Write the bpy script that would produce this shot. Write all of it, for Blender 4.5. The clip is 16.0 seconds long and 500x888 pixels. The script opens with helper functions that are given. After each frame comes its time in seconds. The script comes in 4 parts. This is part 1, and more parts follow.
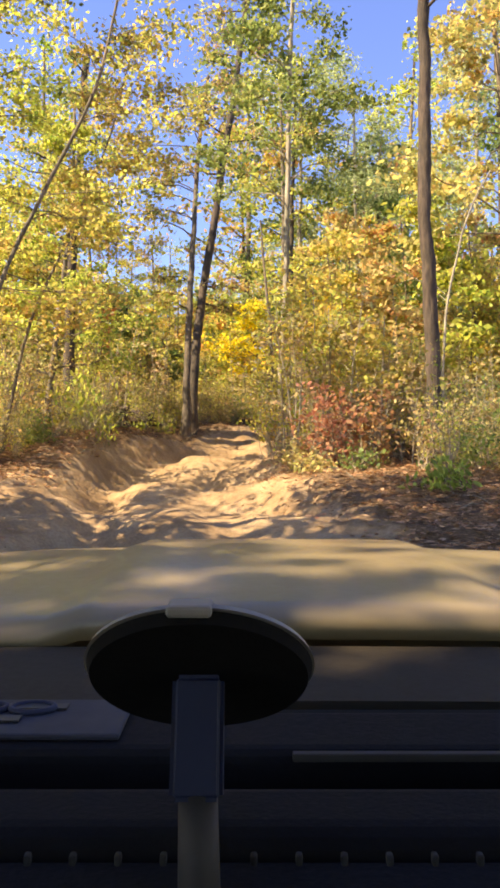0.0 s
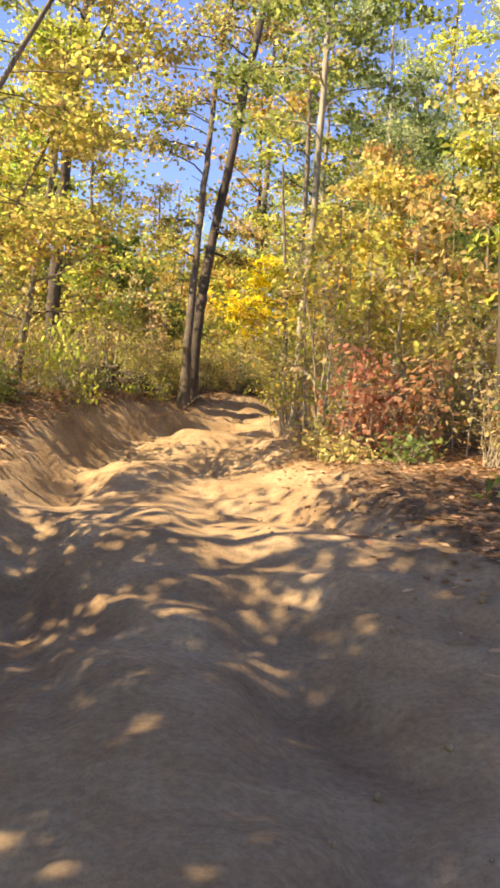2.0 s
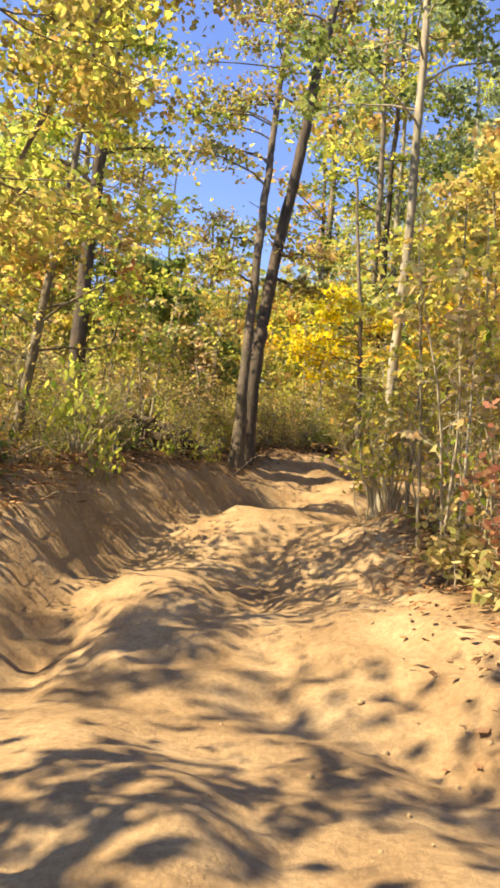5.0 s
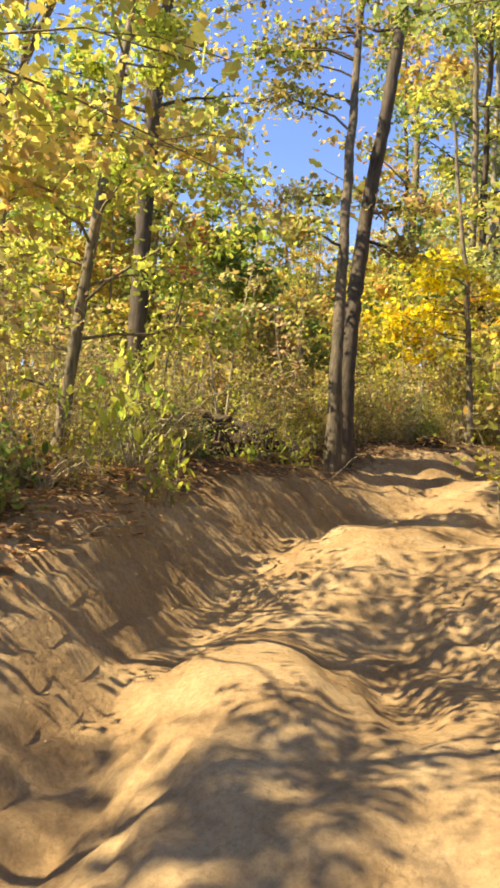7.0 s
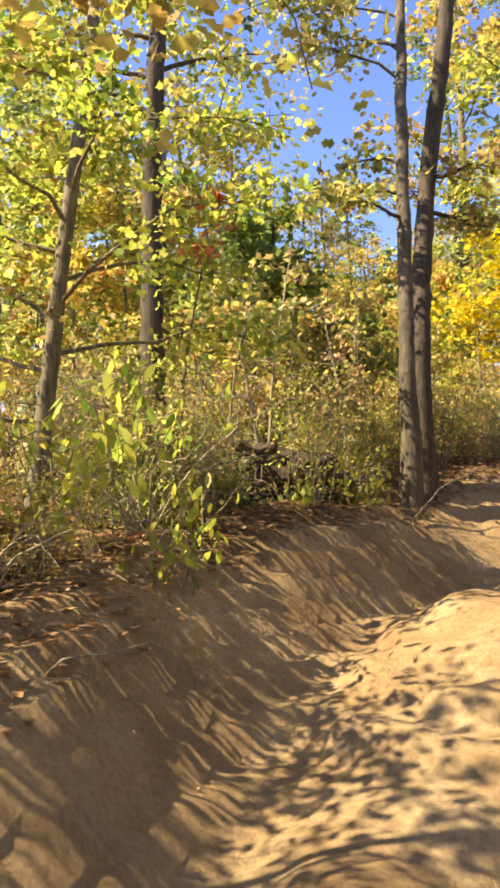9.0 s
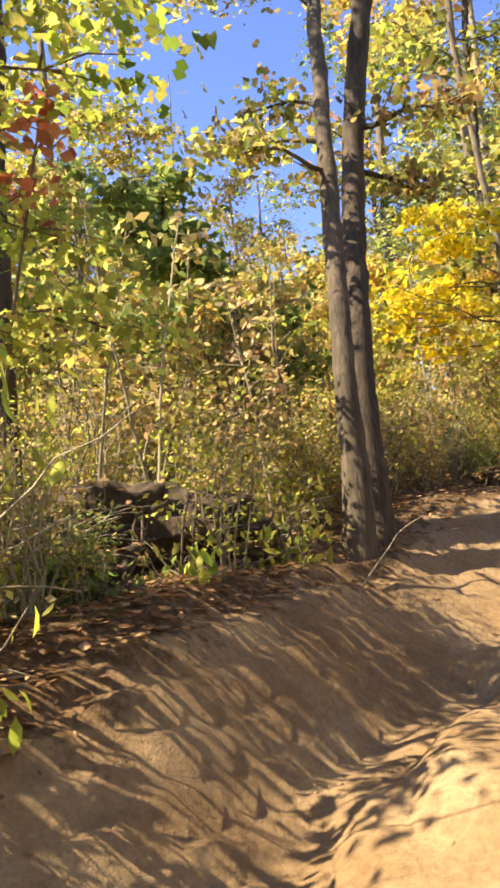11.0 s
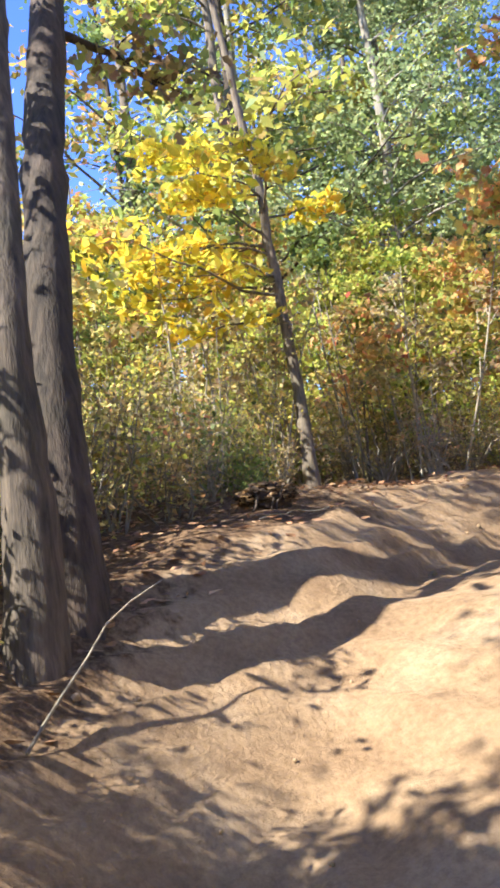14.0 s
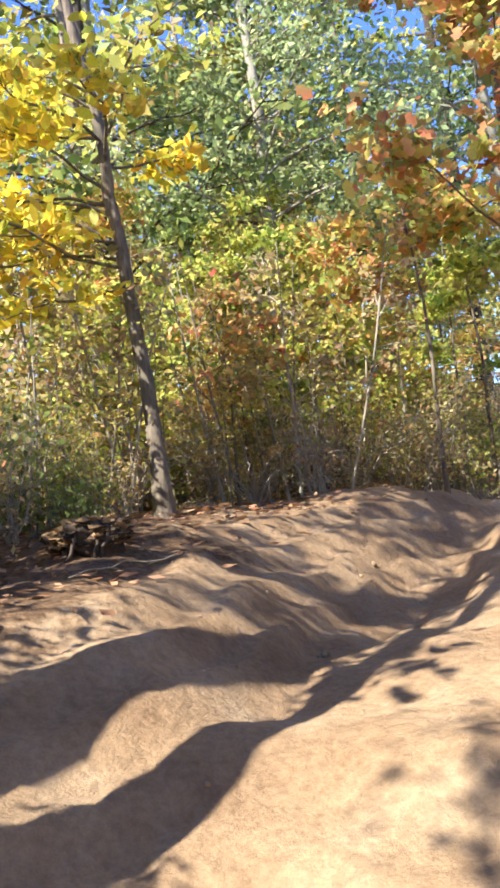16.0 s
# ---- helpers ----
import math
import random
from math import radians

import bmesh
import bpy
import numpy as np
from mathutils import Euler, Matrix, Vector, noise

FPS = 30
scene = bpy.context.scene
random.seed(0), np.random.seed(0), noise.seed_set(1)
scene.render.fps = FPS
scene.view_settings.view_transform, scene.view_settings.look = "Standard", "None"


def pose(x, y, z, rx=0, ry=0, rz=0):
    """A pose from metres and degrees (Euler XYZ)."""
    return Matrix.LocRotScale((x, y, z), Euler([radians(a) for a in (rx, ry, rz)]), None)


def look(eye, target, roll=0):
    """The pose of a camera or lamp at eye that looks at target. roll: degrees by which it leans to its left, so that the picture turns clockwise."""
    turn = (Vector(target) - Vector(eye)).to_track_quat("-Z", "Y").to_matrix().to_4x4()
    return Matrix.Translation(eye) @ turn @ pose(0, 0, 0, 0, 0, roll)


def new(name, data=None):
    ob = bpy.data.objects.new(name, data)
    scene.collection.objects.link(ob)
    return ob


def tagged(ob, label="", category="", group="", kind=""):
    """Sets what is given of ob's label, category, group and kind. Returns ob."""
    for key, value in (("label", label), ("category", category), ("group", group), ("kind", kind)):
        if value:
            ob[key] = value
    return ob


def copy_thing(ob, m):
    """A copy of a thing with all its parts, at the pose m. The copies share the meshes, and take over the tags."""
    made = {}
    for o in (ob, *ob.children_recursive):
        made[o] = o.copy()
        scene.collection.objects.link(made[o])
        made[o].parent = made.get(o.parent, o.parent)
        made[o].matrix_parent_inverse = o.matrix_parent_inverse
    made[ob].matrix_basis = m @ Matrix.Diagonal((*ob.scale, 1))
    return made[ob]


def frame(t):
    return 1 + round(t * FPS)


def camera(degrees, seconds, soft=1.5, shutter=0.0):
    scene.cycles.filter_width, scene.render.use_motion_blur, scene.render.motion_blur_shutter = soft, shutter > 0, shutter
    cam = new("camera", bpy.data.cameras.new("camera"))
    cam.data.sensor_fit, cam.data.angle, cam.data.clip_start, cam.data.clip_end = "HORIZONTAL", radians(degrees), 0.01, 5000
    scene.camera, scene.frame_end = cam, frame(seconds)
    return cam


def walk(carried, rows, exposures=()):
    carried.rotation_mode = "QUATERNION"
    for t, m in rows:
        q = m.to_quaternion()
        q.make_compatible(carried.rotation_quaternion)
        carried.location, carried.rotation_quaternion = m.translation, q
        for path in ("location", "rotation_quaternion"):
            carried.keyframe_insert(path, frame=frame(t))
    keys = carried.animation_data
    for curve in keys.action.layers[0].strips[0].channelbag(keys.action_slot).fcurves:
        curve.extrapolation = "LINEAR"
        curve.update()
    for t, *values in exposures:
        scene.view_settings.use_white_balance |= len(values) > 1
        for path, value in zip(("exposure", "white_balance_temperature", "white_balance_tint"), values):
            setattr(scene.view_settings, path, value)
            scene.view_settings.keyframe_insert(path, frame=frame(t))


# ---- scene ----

from math import sin, cos, pi, atan2, exp, sqrt

# ---------------------------------------------------------------- camera
cam = camera(35.0, 16.0, soft=3.1)
PATH = [
    (0, (0.007, 0.009, 1.617), (-0.019, 2.003, 1.767), 0.9),
    (0.5, (0.01, 0.718, 1.678), (-0.004, 2.713, 1.812), -0.1),
    (1, (-0.001, 1.393, 1.767), (-0.004, 3.39, 1.879), 0.5),
    (1.5, (-0.078, 2.173, 1.821), (-0.104, 4.17, 1.924), 2.6),
    (2, (-0.196, 2.863, 1.875), (-0.216, 4.861, 1.954), 4.4),
    (2.5, (-0.207, 3.385, 1.955), (-0.245, 5.382, 2.048), 3.6),
    (3, (-0.26, 3.976, 2.042), (-0.356, 5.971, 2.143), 3.0),
    (3.2, (-0.266, 4.184, 2.07), (-0.379, 6.178, 2.178), 2.9),
    (5.3, (-0.681, 7.019, 2.622), (-0.851, 9.004, 2.793), 5.7),
    (5.5, (-0.725, 7.262, 2.647), (-0.916, 9.246, 2.813), 5.6),
    (6, (-0.846, 7.808, 2.752), (-1.096, 9.785, 2.92), 5.2),
    (6.5, (-0.94, 8.429, 2.807), (-1.246, 10.401, 2.948), 4.1),
    (7, (-1.092, 9.056, 2.894), (-1.445, 11.02, 3.026), 3.2),
    (7.5, (-1.251, 9.61, 2.988), (-1.642, 11.565, 3.142), 2.6),
    (8, (-1.345, 10.251, 3.071), (-1.783, 12.197, 3.223), 1.5),
    (8.2, (-1.415, 10.5, 3.099), (-1.872, 12.442, 3.25), 1.2),
    (10.3, (-1.758, 13.441, 3.505), (-2.135, 15.392, 3.737), -3.5),
    (10.5, (-1.781, 13.669, 3.534), (-2.131, 15.625, 3.763), -3.7),
    (11, (-1.845, 14.175, 3.585), (-2.131, 16.142, 3.809), -3.8),
    (11.5, (-1.847, 14.701, 3.633), (-2.076, 16.678, 3.834), -4.7),
    (12, (-1.863, 15.152, 3.678), (-2.034, 17.136, 3.855), -5.4),
    (12.5, (-1.817, 15.631, 3.721), (-1.884, 17.623, 3.887), -5.9),
    (13, (-1.681, 16.176, 3.7), (-1.617, 18.169, 3.857), -6.5),
    (13.5, (-1.608, 16.593, 3.79), (-1.429, 18.578, 3.964), -6.7),
    (14, (-1.483, 17.118, 3.862), (-1.182, 19.086, 4.053), -6.9),
    (14.5, (-1.339, 17.552, 3.931), (-0.934, 19.499, 4.149), -6.7),
    (15, (-1.215, 17.976, 3.997), (-0.742, 19.904, 4.243), -6.3),
    (15.5, (-1.06, 18.438, 4.045), (-0.531, 20.354, 4.27), -6.2),
    (16, (-0.871, 18.892, 4.079), (-0.263, 20.791, 4.243), -7.5),
]
EXPO = [(0.0, 1.55, 9100, 13), (3.0, 1.5, 9100, 11), (5.5, 1.4, 9000, 6), (7.0, 1.42, 9200, 3), (10.3, 1.52, 8600, 9), (12.5, 1.55, 7300, 11), (14.5, 1.68, 5800, 12), (16.0, 1.68, 6000, 13)]
walk(cam, [(t, look(eye, target, roll)) for t, eye, target, roll in PATH], EXPO)

# ---------------------------------------------------------------- light
SUN_EL, SUN_AZ = radians(46), radians(112)   # azimuth: degrees to the left of +y
world = bpy.data.worlds.new("sky")
scene.world = world
world.use_nodes = True
wn = world.node_tree
sky = wn.nodes.new("ShaderNodeTexSky")
sky.sky_type = "NISHITA"
sky.sun_disc = False
sky.sun_elevation = SUN_EL
sky.sun_rotation = -SUN_AZ
sky.air_density, sky.dust_density, sky.ozone_density = 1.0, 0.0, 5.0
deep = wn.nodes.new("ShaderNodeHueSaturation")
deep.inputs["Hue"].default_value, deep.inputs["Saturation"].default_value = 0.52, 1.15
wn.links.new(sky.outputs[0], deep.inputs["Color"])
wn.links.new(deep.outputs[0], wn.nodes["Background"].inputs[0])
wn.nodes["Background"].inputs[1].default_value = 0.15
to_sun = Vector((-sin(SUN_AZ) * cos(SUN_EL), cos(SUN_AZ) * cos(SUN_EL), sin(SUN_EL)))
sun_data = bpy.data.lights.new("sun", "SUN")
sun_data.energy, sun_data.angle, sun_data.color = 5.0, radians(0.55), (1.0, 0.93, 0.80)
sun = new("sun", sun_data)
sun.matrix_world = look(to_sun * 80, (0, 0, 0))

# ---------------------------------------------------------------- materials


def base_material(name):
    m = bpy.data.materials.new(name)
    m.use_nodes = True
    nt = m.node_tree
    nt.nodes.clear()
    out = nt.nodes.new("ShaderNodeOutputMaterial")
    return m, nt, out


def ramp(nt, stops):
    r = nt.nodes.new("ShaderNodeValToRGB")
    els = r.color_ramp.elements
    while len(els) < len(stops):
        els.new(0.5)
    for e, (p, c) in zip(els, stops):
        e.position, e.color = p, (*c, 1)
    return r


def noise_node(nt, scale, detail=4.0, rough=0.6, vector=None):
    n = nt.nodes.new("ShaderNodeTexNoise")
    n.inputs["Scale"].default_value, n.inputs["Detail"].default_value, n.inputs["Roughness"].default_value = scale, detail, rough
    if vector is not None:
        nt.links.new(vector, n.inputs["Vector"])
    return n


def leaf_material(name, colours, through_part=0.6):
    """Leaves: every leaf takes its own tone; light shines through the blade."""
    m, nt, out = base_material(name)
    geo = nt.nodes.new("ShaderNodeNewGeometry")
    n = len(colours)
    r = ramp(nt, [((i + 0.5) / n, c) for i, c in enumerate(colours)])
    tc = nt.nodes.new("ShaderNodeTexCoord")
    info = nt.nodes.new("ShaderNodeObjectInfo")
    far_off = nt.nodes.new("ShaderNodeMath")
    far_off.operation = "MULTIPLY"
    far_off.inputs[1].default_value = 40.0
    nt.links.new(info.outputs["Random"], far_off.inputs[0])
    drift = nt.nodes.new("ShaderNodeTexNoise")
    drift.noise_dimensions = "4D"
    drift.inputs["Scale"].default_value, drift.inputs["Detail"].default_value = 1.5, 3.0
    nt.links.new(tc.outputs["Object"], drift.inputs["Vector"])
    nt.links.new(far_off.outputs[0], drift.inputs["W"])
    wide = nt.nodes.new("ShaderNodeMapRange")
    wide.inputs["From Min"].default_value, wide.inputs["From Max"].default_value, wide.inputs["To Max"].default_value = 0.32, 0.68, 0.45
    nt.links.new(drift.outputs[0], wide.inputs[0])
    single = nt.nodes.new("ShaderNodeMath")
    single.operation = "MULTIPLY_ADD"
    single.inputs[1].default_value = 0.55
    nt.links.new(geo.outputs["Random Per Island"], single.inputs[0])
    nt.links.new(wide.outputs[0], single.inputs[2])
    nt.links.new(single.outputs[0], r.inputs[0])
    nz = noise_node(nt, 60, 2, 0.6, tc.outputs["Object"])
    hsv = nt.nodes.new("ShaderNodeHueSaturation")
    mr = nt.nodes.new("ShaderNodeMapRange")
    mr.inputs["To Min"].default_value, mr.inputs["To Max"].default_value = 0.75, 1.25
    nt.links.new(nz.outputs[0], mr.inputs[0])
    lot = nt.nodes.new("ShaderNodeTexWhiteNoise")
    lot.noise_dimensions = "1D"
    nt.links.new(geo.outputs["Random Per Island"], lot.inputs["W"])
    own_tone = nt.nodes.new("ShaderNodeMapRange")
    own_tone.inputs["To Min"].default_value, own_tone.inputs["To Max"].default_value = 0.55, 1.4
    nt.links.new(lot.outputs["Value"], own_tone.inputs[0])
    tone = nt.nodes.new("ShaderNodeMath")
    tone.operation = "MULTIPLY"
    nt.links.new(mr.outputs[0], tone.inputs[0])
    nt.links.new(own_tone.outputs[0], tone.inputs[1])
    nt.links.new(tone.outputs[0], hsv.inputs["Value"])
    nt.links.new(r.outputs[0], hsv.inputs["Color"])
    pb = nt.nodes.new("ShaderNodeBsdfPrincipled")
    pb.inputs["Roughness"].default_value = 0.5
    pb.inputs["Specular IOR Level"].default_value = 0.3
    own = nt.nodes.new("ShaderNodeMapRange")
    own.inputs["To Min"].default_value, own.inputs["To Max"].default_value = 0.482, 0.516
    nt.links.new(info.outputs["Random"], own.inputs[0])
    nt.links.new(own.outputs[0], hsv.inputs["Hue"])
    tr = nt.nodes.new("ShaderNodeBsdfTranslucent")
    nt.links.new(hsv.outputs[0], pb.inputs["Base Color"])
    nt.links.new(hsv.outputs[0], tr.inputs["Color"])
    mx = nt.nodes.new("ShaderNodeMixShader")
    mx.inputs[0].default_value = through_part
    nt.links.new(pb.outputs[0], mx.inputs[1])
    nt.links.new(tr.outputs[0], mx.inputs[2])
    nt.links.new(mx.outputs[0], out.inputs[0])
    return m


def bark_material(name, dark, light, scale=9.0, bump=0.6):
    m, nt, out = base_material(name)
    tc = nt.nodes.new("ShaderNodeTexCoord")
    mp = nt.nodes.new("ShaderNodeMapping")
    mp.inputs["Scale"].default_value = (1, 1, 0.16)
    nt.links.new(tc.outputs["Object"], mp.inputs[0])
    n1 = noise_node(nt, scale * 3, 5, 0.65, mp.outputs[0])
    n2 = noise_node(nt, 1.3, 3, 0.6, tc.outputs["Object"])
    r = ramp(nt, [(0.32, dark), (0.52, [(a + b) / 2 for a, b in zip(dark, light)]), (0.72, light)])
    nt.links.new(n1.outputs[0], r.inputs[0])
    mix = nt.nodes.new("ShaderNodeMix")
    mix.data_type, mix.blend_type = "RGBA", "MULTIPLY"
    r2 = ramp(nt, [(0.35, (0.55, 0.6, 0.5)), (0.65, (1.1, 1.05, 1.0))])
    nt.links.new(n2.outputs[0], r2.inputs[0])
    mix.inputs["Factor"].default_value = 0.8
    nt.links.new(r.outputs[0], mix.inputs["A"])
    nt.links.new(r2.outputs[0], mix.inputs["B"])
    pb = nt.nodes.new("ShaderNodeBsdfPrincipled")
    pb.inputs["Roughness"].default_value = 0.9
    nt.links.new(mix.outputs["Result"], pb.inputs["Base Color"])
    bp = nt.nodes.new("ShaderNodeBump")
    bp.inputs["Strength"].default_value, bp.inputs["Distance"].default_value = bump, 0.02
    nt.links.new(n1.outputs[0], bp.inputs["Height"])
    nt.links.new(bp.outputs[0], pb.inputs["Normal"])
    nt.links.new(pb.outputs[0], out.inputs[0])
    return m


def ground_material():
    m, nt, out = base_material("sandy_soil_and_litter")
    tc = nt.nodes.new("ShaderNodeTexCoord")
    at = nt.nodes.new("ShaderNodeAttribute")
    at.attribute_name = "litter"
    n1 = noise_node(nt, 1.6, 5, 0.6, tc.outputs["Object"])
    n2 = noise_node(nt, 26, 6, 0.7, tc.outputs["Object"])
    n3 = noise_node(nt, 9, 4, 0.6, tc.outputs["Object"])
    sand = ramp(nt, [(0.30, (0.225, 0.145, 0.078)), (0.5, (0.31, 0.212, 0.118)), (0.7, (0.39, 0.285, 0.17))])
    nt.links.new(n1.outputs[0], sand.inputs[0])
    grain = ramp(nt, [(0.35, (0.75, 0.72, 0.7)), (0.62, (1.12, 1.1, 1.08))])
    nt.links.new(n2.outputs[0], grain.inputs[0])
    mul = nt.nodes.new("ShaderNodeMix")
    mul.data_type, mul.blend_type = "RGBA", "MULTIPLY"
    mul.inputs["Factor"].default_value = 0.9
    nt.links.new(sand.outputs[0], mul.inputs["A"])
    nt.links.new(grain.outputs[0], mul.inputs["B"])
    lit = ramp(nt, [(0.3, (0.055, 0.035, 0.02)), (0.5, (0.14, 0.085, 0.045)), (0.72, (0.30, 0.19, 0.10))])
    nt.links.new(n2.outputs[0], lit.inputs[0])
    add = nt.nodes.new("ShaderNodeMath")
    add.operation = "ADD"
    sub = nt.nodes.new("ShaderNodeMapRange")
    sub.inputs["To Min"].default_value, sub.inputs["To Max"].default_value = -0.45, 0.45
    nt.links.new(n3.outputs[0], sub.inputs[0])
    nt.links.new(at.outputs["Fac"], add.inputs[0])
    nt.links.new(sub.outputs[0], add.inputs[1])
    sharp = nt.nodes.new("ShaderNodeMapRange")
    sharp.inputs["From Min"].default_value, sharp.inputs["From Max"].default_value = 0.4, 0.6
    nt.links.new(add.outputs[0], sharp.inputs[0])
    mix = nt.nodes.new("ShaderNodeMix")
    mix.data_type = "RGBA"
    nt.links.new(sharp.outputs[0], mix.inputs["Factor"])
    nt.links.new(mul.outputs["Result"], mix.inputs["A"])
    nt.links.new(lit.outputs[0], mix.inputs["B"])
    pb = nt.nodes.new("ShaderNodeBsdfPrincipled")
    pb.inputs["Roughness"].default_value = 0.95
    pb.inputs["Specular IOR Level"].default_value = 0.15
    nt.links.new(mix.outputs["Result"], pb.inputs["Base Color"])
    bp = nt.nodes.new("ShaderNodeBump")
    bp.inputs["Strength"].default_value, bp.inputs["Distance"].default_value = 0.6, 0.012
    fine = noise_node(nt, 110, 6, 0.75, tc.outputs["Object"])
    nt.links.new(fine.outputs[0], bp.inputs["Height"])
    coarse = nt.nodes.new("ShaderNodeBump")
    coarse.inputs["Strength"].default_value, coarse.inputs["Distance"].default_value = 0.5, 0.05
    nt.links.new(n3.outputs[0], coarse.inputs["Height"])
    nt.links.new(coarse.outputs[0], bp.inputs["Normal"])
    nt.links.new(bp.outputs[0], pb.inputs["Normal"])
    nt.links.new(pb.outputs[0], out.inputs[0])
    return m


YELGREEN = leaf_material("yellow_green_leaves", [(0.15, 0.25, 0.045), (0.28, 0.38, 0.07), (0.42, 0.48, 0.085), (0.64, 0.61, 0.12), (0.48, 0.50, 0.10), (0.50, 0.37, 0.12), (0.11, 0.18, 0.04)])
GREEN = leaf_material("green_leaves", [(0.11, 0.17, 0.05), (0.18, 0.25, 0.07), (0.27, 0.33, 0.09), (0.40, 0.40, 0.12)])
BLUEGREEN = leaf_material("blue_green_leaves", [(0.19, 0.28, 0.11), (0.31, 0.40, 0.17), (0.41, 0.49, 0.22), (0.54, 0.54, 0.22)])
YELLOW = leaf_material("yellow_leaves", [(0.82, 0.64, 0.05), (0.88, 0.72, 0.08), (0.78, 0.50, 0.05), (0.60, 0.58, 0.07), (0.78, 0.40, 0.06), (0.86, 0.66, 0.05)])
GOLD = leaf_material("golden_leaves", [(0.62, 0.47, 0.09), (0.72, 0.56, 0.11), (0.40, 0.43, 0.08), (0.62, 0.36, 0.12), (0.26, 0.31, 0.07), (0.46, 0.29, 0.12)])
ORANGE = leaf_material("orange_leaves", [(0.62, 0.30, 0.12), (0.70, 0.46, 0.18), (0.52, 0.46, 0.16), (0.64, 0.52, 0.20), (0.34, 0.37, 0.11), (0.50, 0.22, 0.11)])
RUSSET = leaf_material("russet_leaves", [(0.36, 0.15, 0.09), (0.48, 0.22, 0.12), (0.30, 0.13, 0.08), (0.54, 0.32, 0.16), (0.40, 0.17, 0.09), (0.34, 0.26, 0.12)])
MAPLE = leaf_material("turning_maple_leaves", [(0.26, 0.34, 0.09), (0.42, 0.47, 0.11), (0.60, 0.53, 0.12), (0.70, 0.46, 0.13), (0.64, 0.24, 0.11), (0.36, 0.42, 0.11)])
MIXED = leaf_material("yellow_tan_and_green_leaves", [(0.28, 0.36, 0.08), (0.54, 0.52, 0.11), (0.70, 0.57, 0.14), (0.62, 0.45, 0.15), (0.54, 0.51, 0.12), (0.42, 0.48, 0.10), (0.48, 0.33, 0.13), (0.18, 0.25, 0.06)])
OAK = leaf_material("browning_oak_leaves", [(0.26, 0.36, 0.08), (0.46, 0.52, 0.10), (0.34, 0.40, 0.09), (0.30, 0.19, 0.11), (0.62, 0.56, 0.13), (0.50, 0.34, 0.14), (0.14, 0.20, 0.06), (0.38, 0.45, 0.10)])
DRY = leaf_material("dry_fallen_leaves", [(0.34, 0.17, 0.08), (0.48, 0.28, 0.14), (0.24, 0.13, 0.065), (0.58, 0.38, 0.20), (0.38, 0.15, 0.07)], 0.2)
BRUSH = leaf_material("faded_brush_leaves", [(0.34, 0.36, 0.11), (0.60, 0.53, 0.20), (0.70, 0.54, 0.26), (0.40, 0.40, 0.12), (0.60, 0.38, 0.18), (0.22, 0.22, 0.08), (0.46, 0.28, 0.14)])
GREENPLANT = leaf_material("bright_green_leaves", [(0.15, 0.24, 0.05), (0.24, 0.35, 0.07), (0.36, 0.44, 0.10), (0.11, 0.18, 0.05)])
FLAME = leaf_material("orange_and_red_leaves", [(0.64, 0.24, 0.10), (0.70, 0.40, 0.14), (0.66, 0.52, 0.16), (0.40, 0.40, 0.12), (0.58, 0.18, 0.09)])
RED = leaf_material("red_leaves", [(0.62, 0.13, 0.08), (0.66, 0.26, 0.12), (0.50, 0.10, 0.07), (0.62, 0.42, 0.14)])
BARK = bark_material("grey_brown_bark", (0.08, 0.06, 0.045), (0.30, 0.24, 0.17))
BARK_DARK = bark_material("dark_furrowed_bark", (0.03, 0.022, 0.017), (0.125, 0.09, 0.065), 7.0, 1.0)
BARK_OAK = bark_material("brown_oak_bark", (0.045, 0.034, 0.026), (0.19, 0.145, 0.105), 8.0, 0.9)
BARK_PALE = bark_material("pale_smooth_bark", (0.18, 0.15, 0.11), (0.46, 0.41, 0.33), 5, 0.3)
TWIG = bark_material("grey_twigs", (0.16, 0.125, 0.09), (0.44, 0.37, 0.28), 12, 0.3)
CANE = bark_material("pale_dry_canes", (0.27, 0.22, 0.16), (0.58, 0.50, 0.39), 12, 0.3)
CANE_LEAF = leaf_material("dried_tan_leaves", [(0.52, 0.38, 0.22), (0.64, 0.52, 0.30), (0.40, 0.25, 0.13), (0.48, 0.46, 0.20), (0.60, 0.36, 0.18), (0.30, 0.32, 0.13)])
GROUND = ground_material()

# ---------------------------------------------------------------- mesh helpers


def mesh_from(name, verts, faces, material, smooth=False):
    me = bpy.data.meshes.new(name)
    verts = np.asarray(verts, dtype=np.float32)
    faces = np.asarray(faces, dtype=np.int32)
    k = faces.shape[1]
    me.vertices.add(len(verts))
    me.vertices.foreach_set("co", verts.ravel())
    me.loops.add(faces.size)
    me.loops.foreach_set("vertex_index", faces.ravel())
    me.polygons.add(len(faces))
    me.polygons.foreach_set("loop_start", np.arange(0, faces.size, k, dtype=np.int32))
    if smooth:
        me.polygons.foreach_set("use_smooth", np.ones(len(faces), dtype=bool))
    me.update(calc_edges=True)
    me.validate()
    me.materials.append(material)
    return me


def part(name, mesh, parent, label=""):
    ob = new(name, mesh)
    ob.parent = parent
    return tagged(ob, label)


def part_bm(name, bm, material, parent, label="", smooth=False):
    me = bpy.data.meshes.new(name)
    bmesh.ops.recalc_face_normals(bm, faces=bm.faces)
    if smooth:
        for f in bm.faces:
            f.smooth = True
    bm.to_mesh(me)
    bm.free()
    me.materials.append(material)
    ob = new(name, me)
    if parent is not None:
        ob.parent = parent
    return tagged(ob, label)


def thing(name, at, label, category, group="", kind=""):
    ob = new(name)
    ob.location = at
    ob.empty_display_size = 0.2
    return tagged(ob, label, category, group, kind)


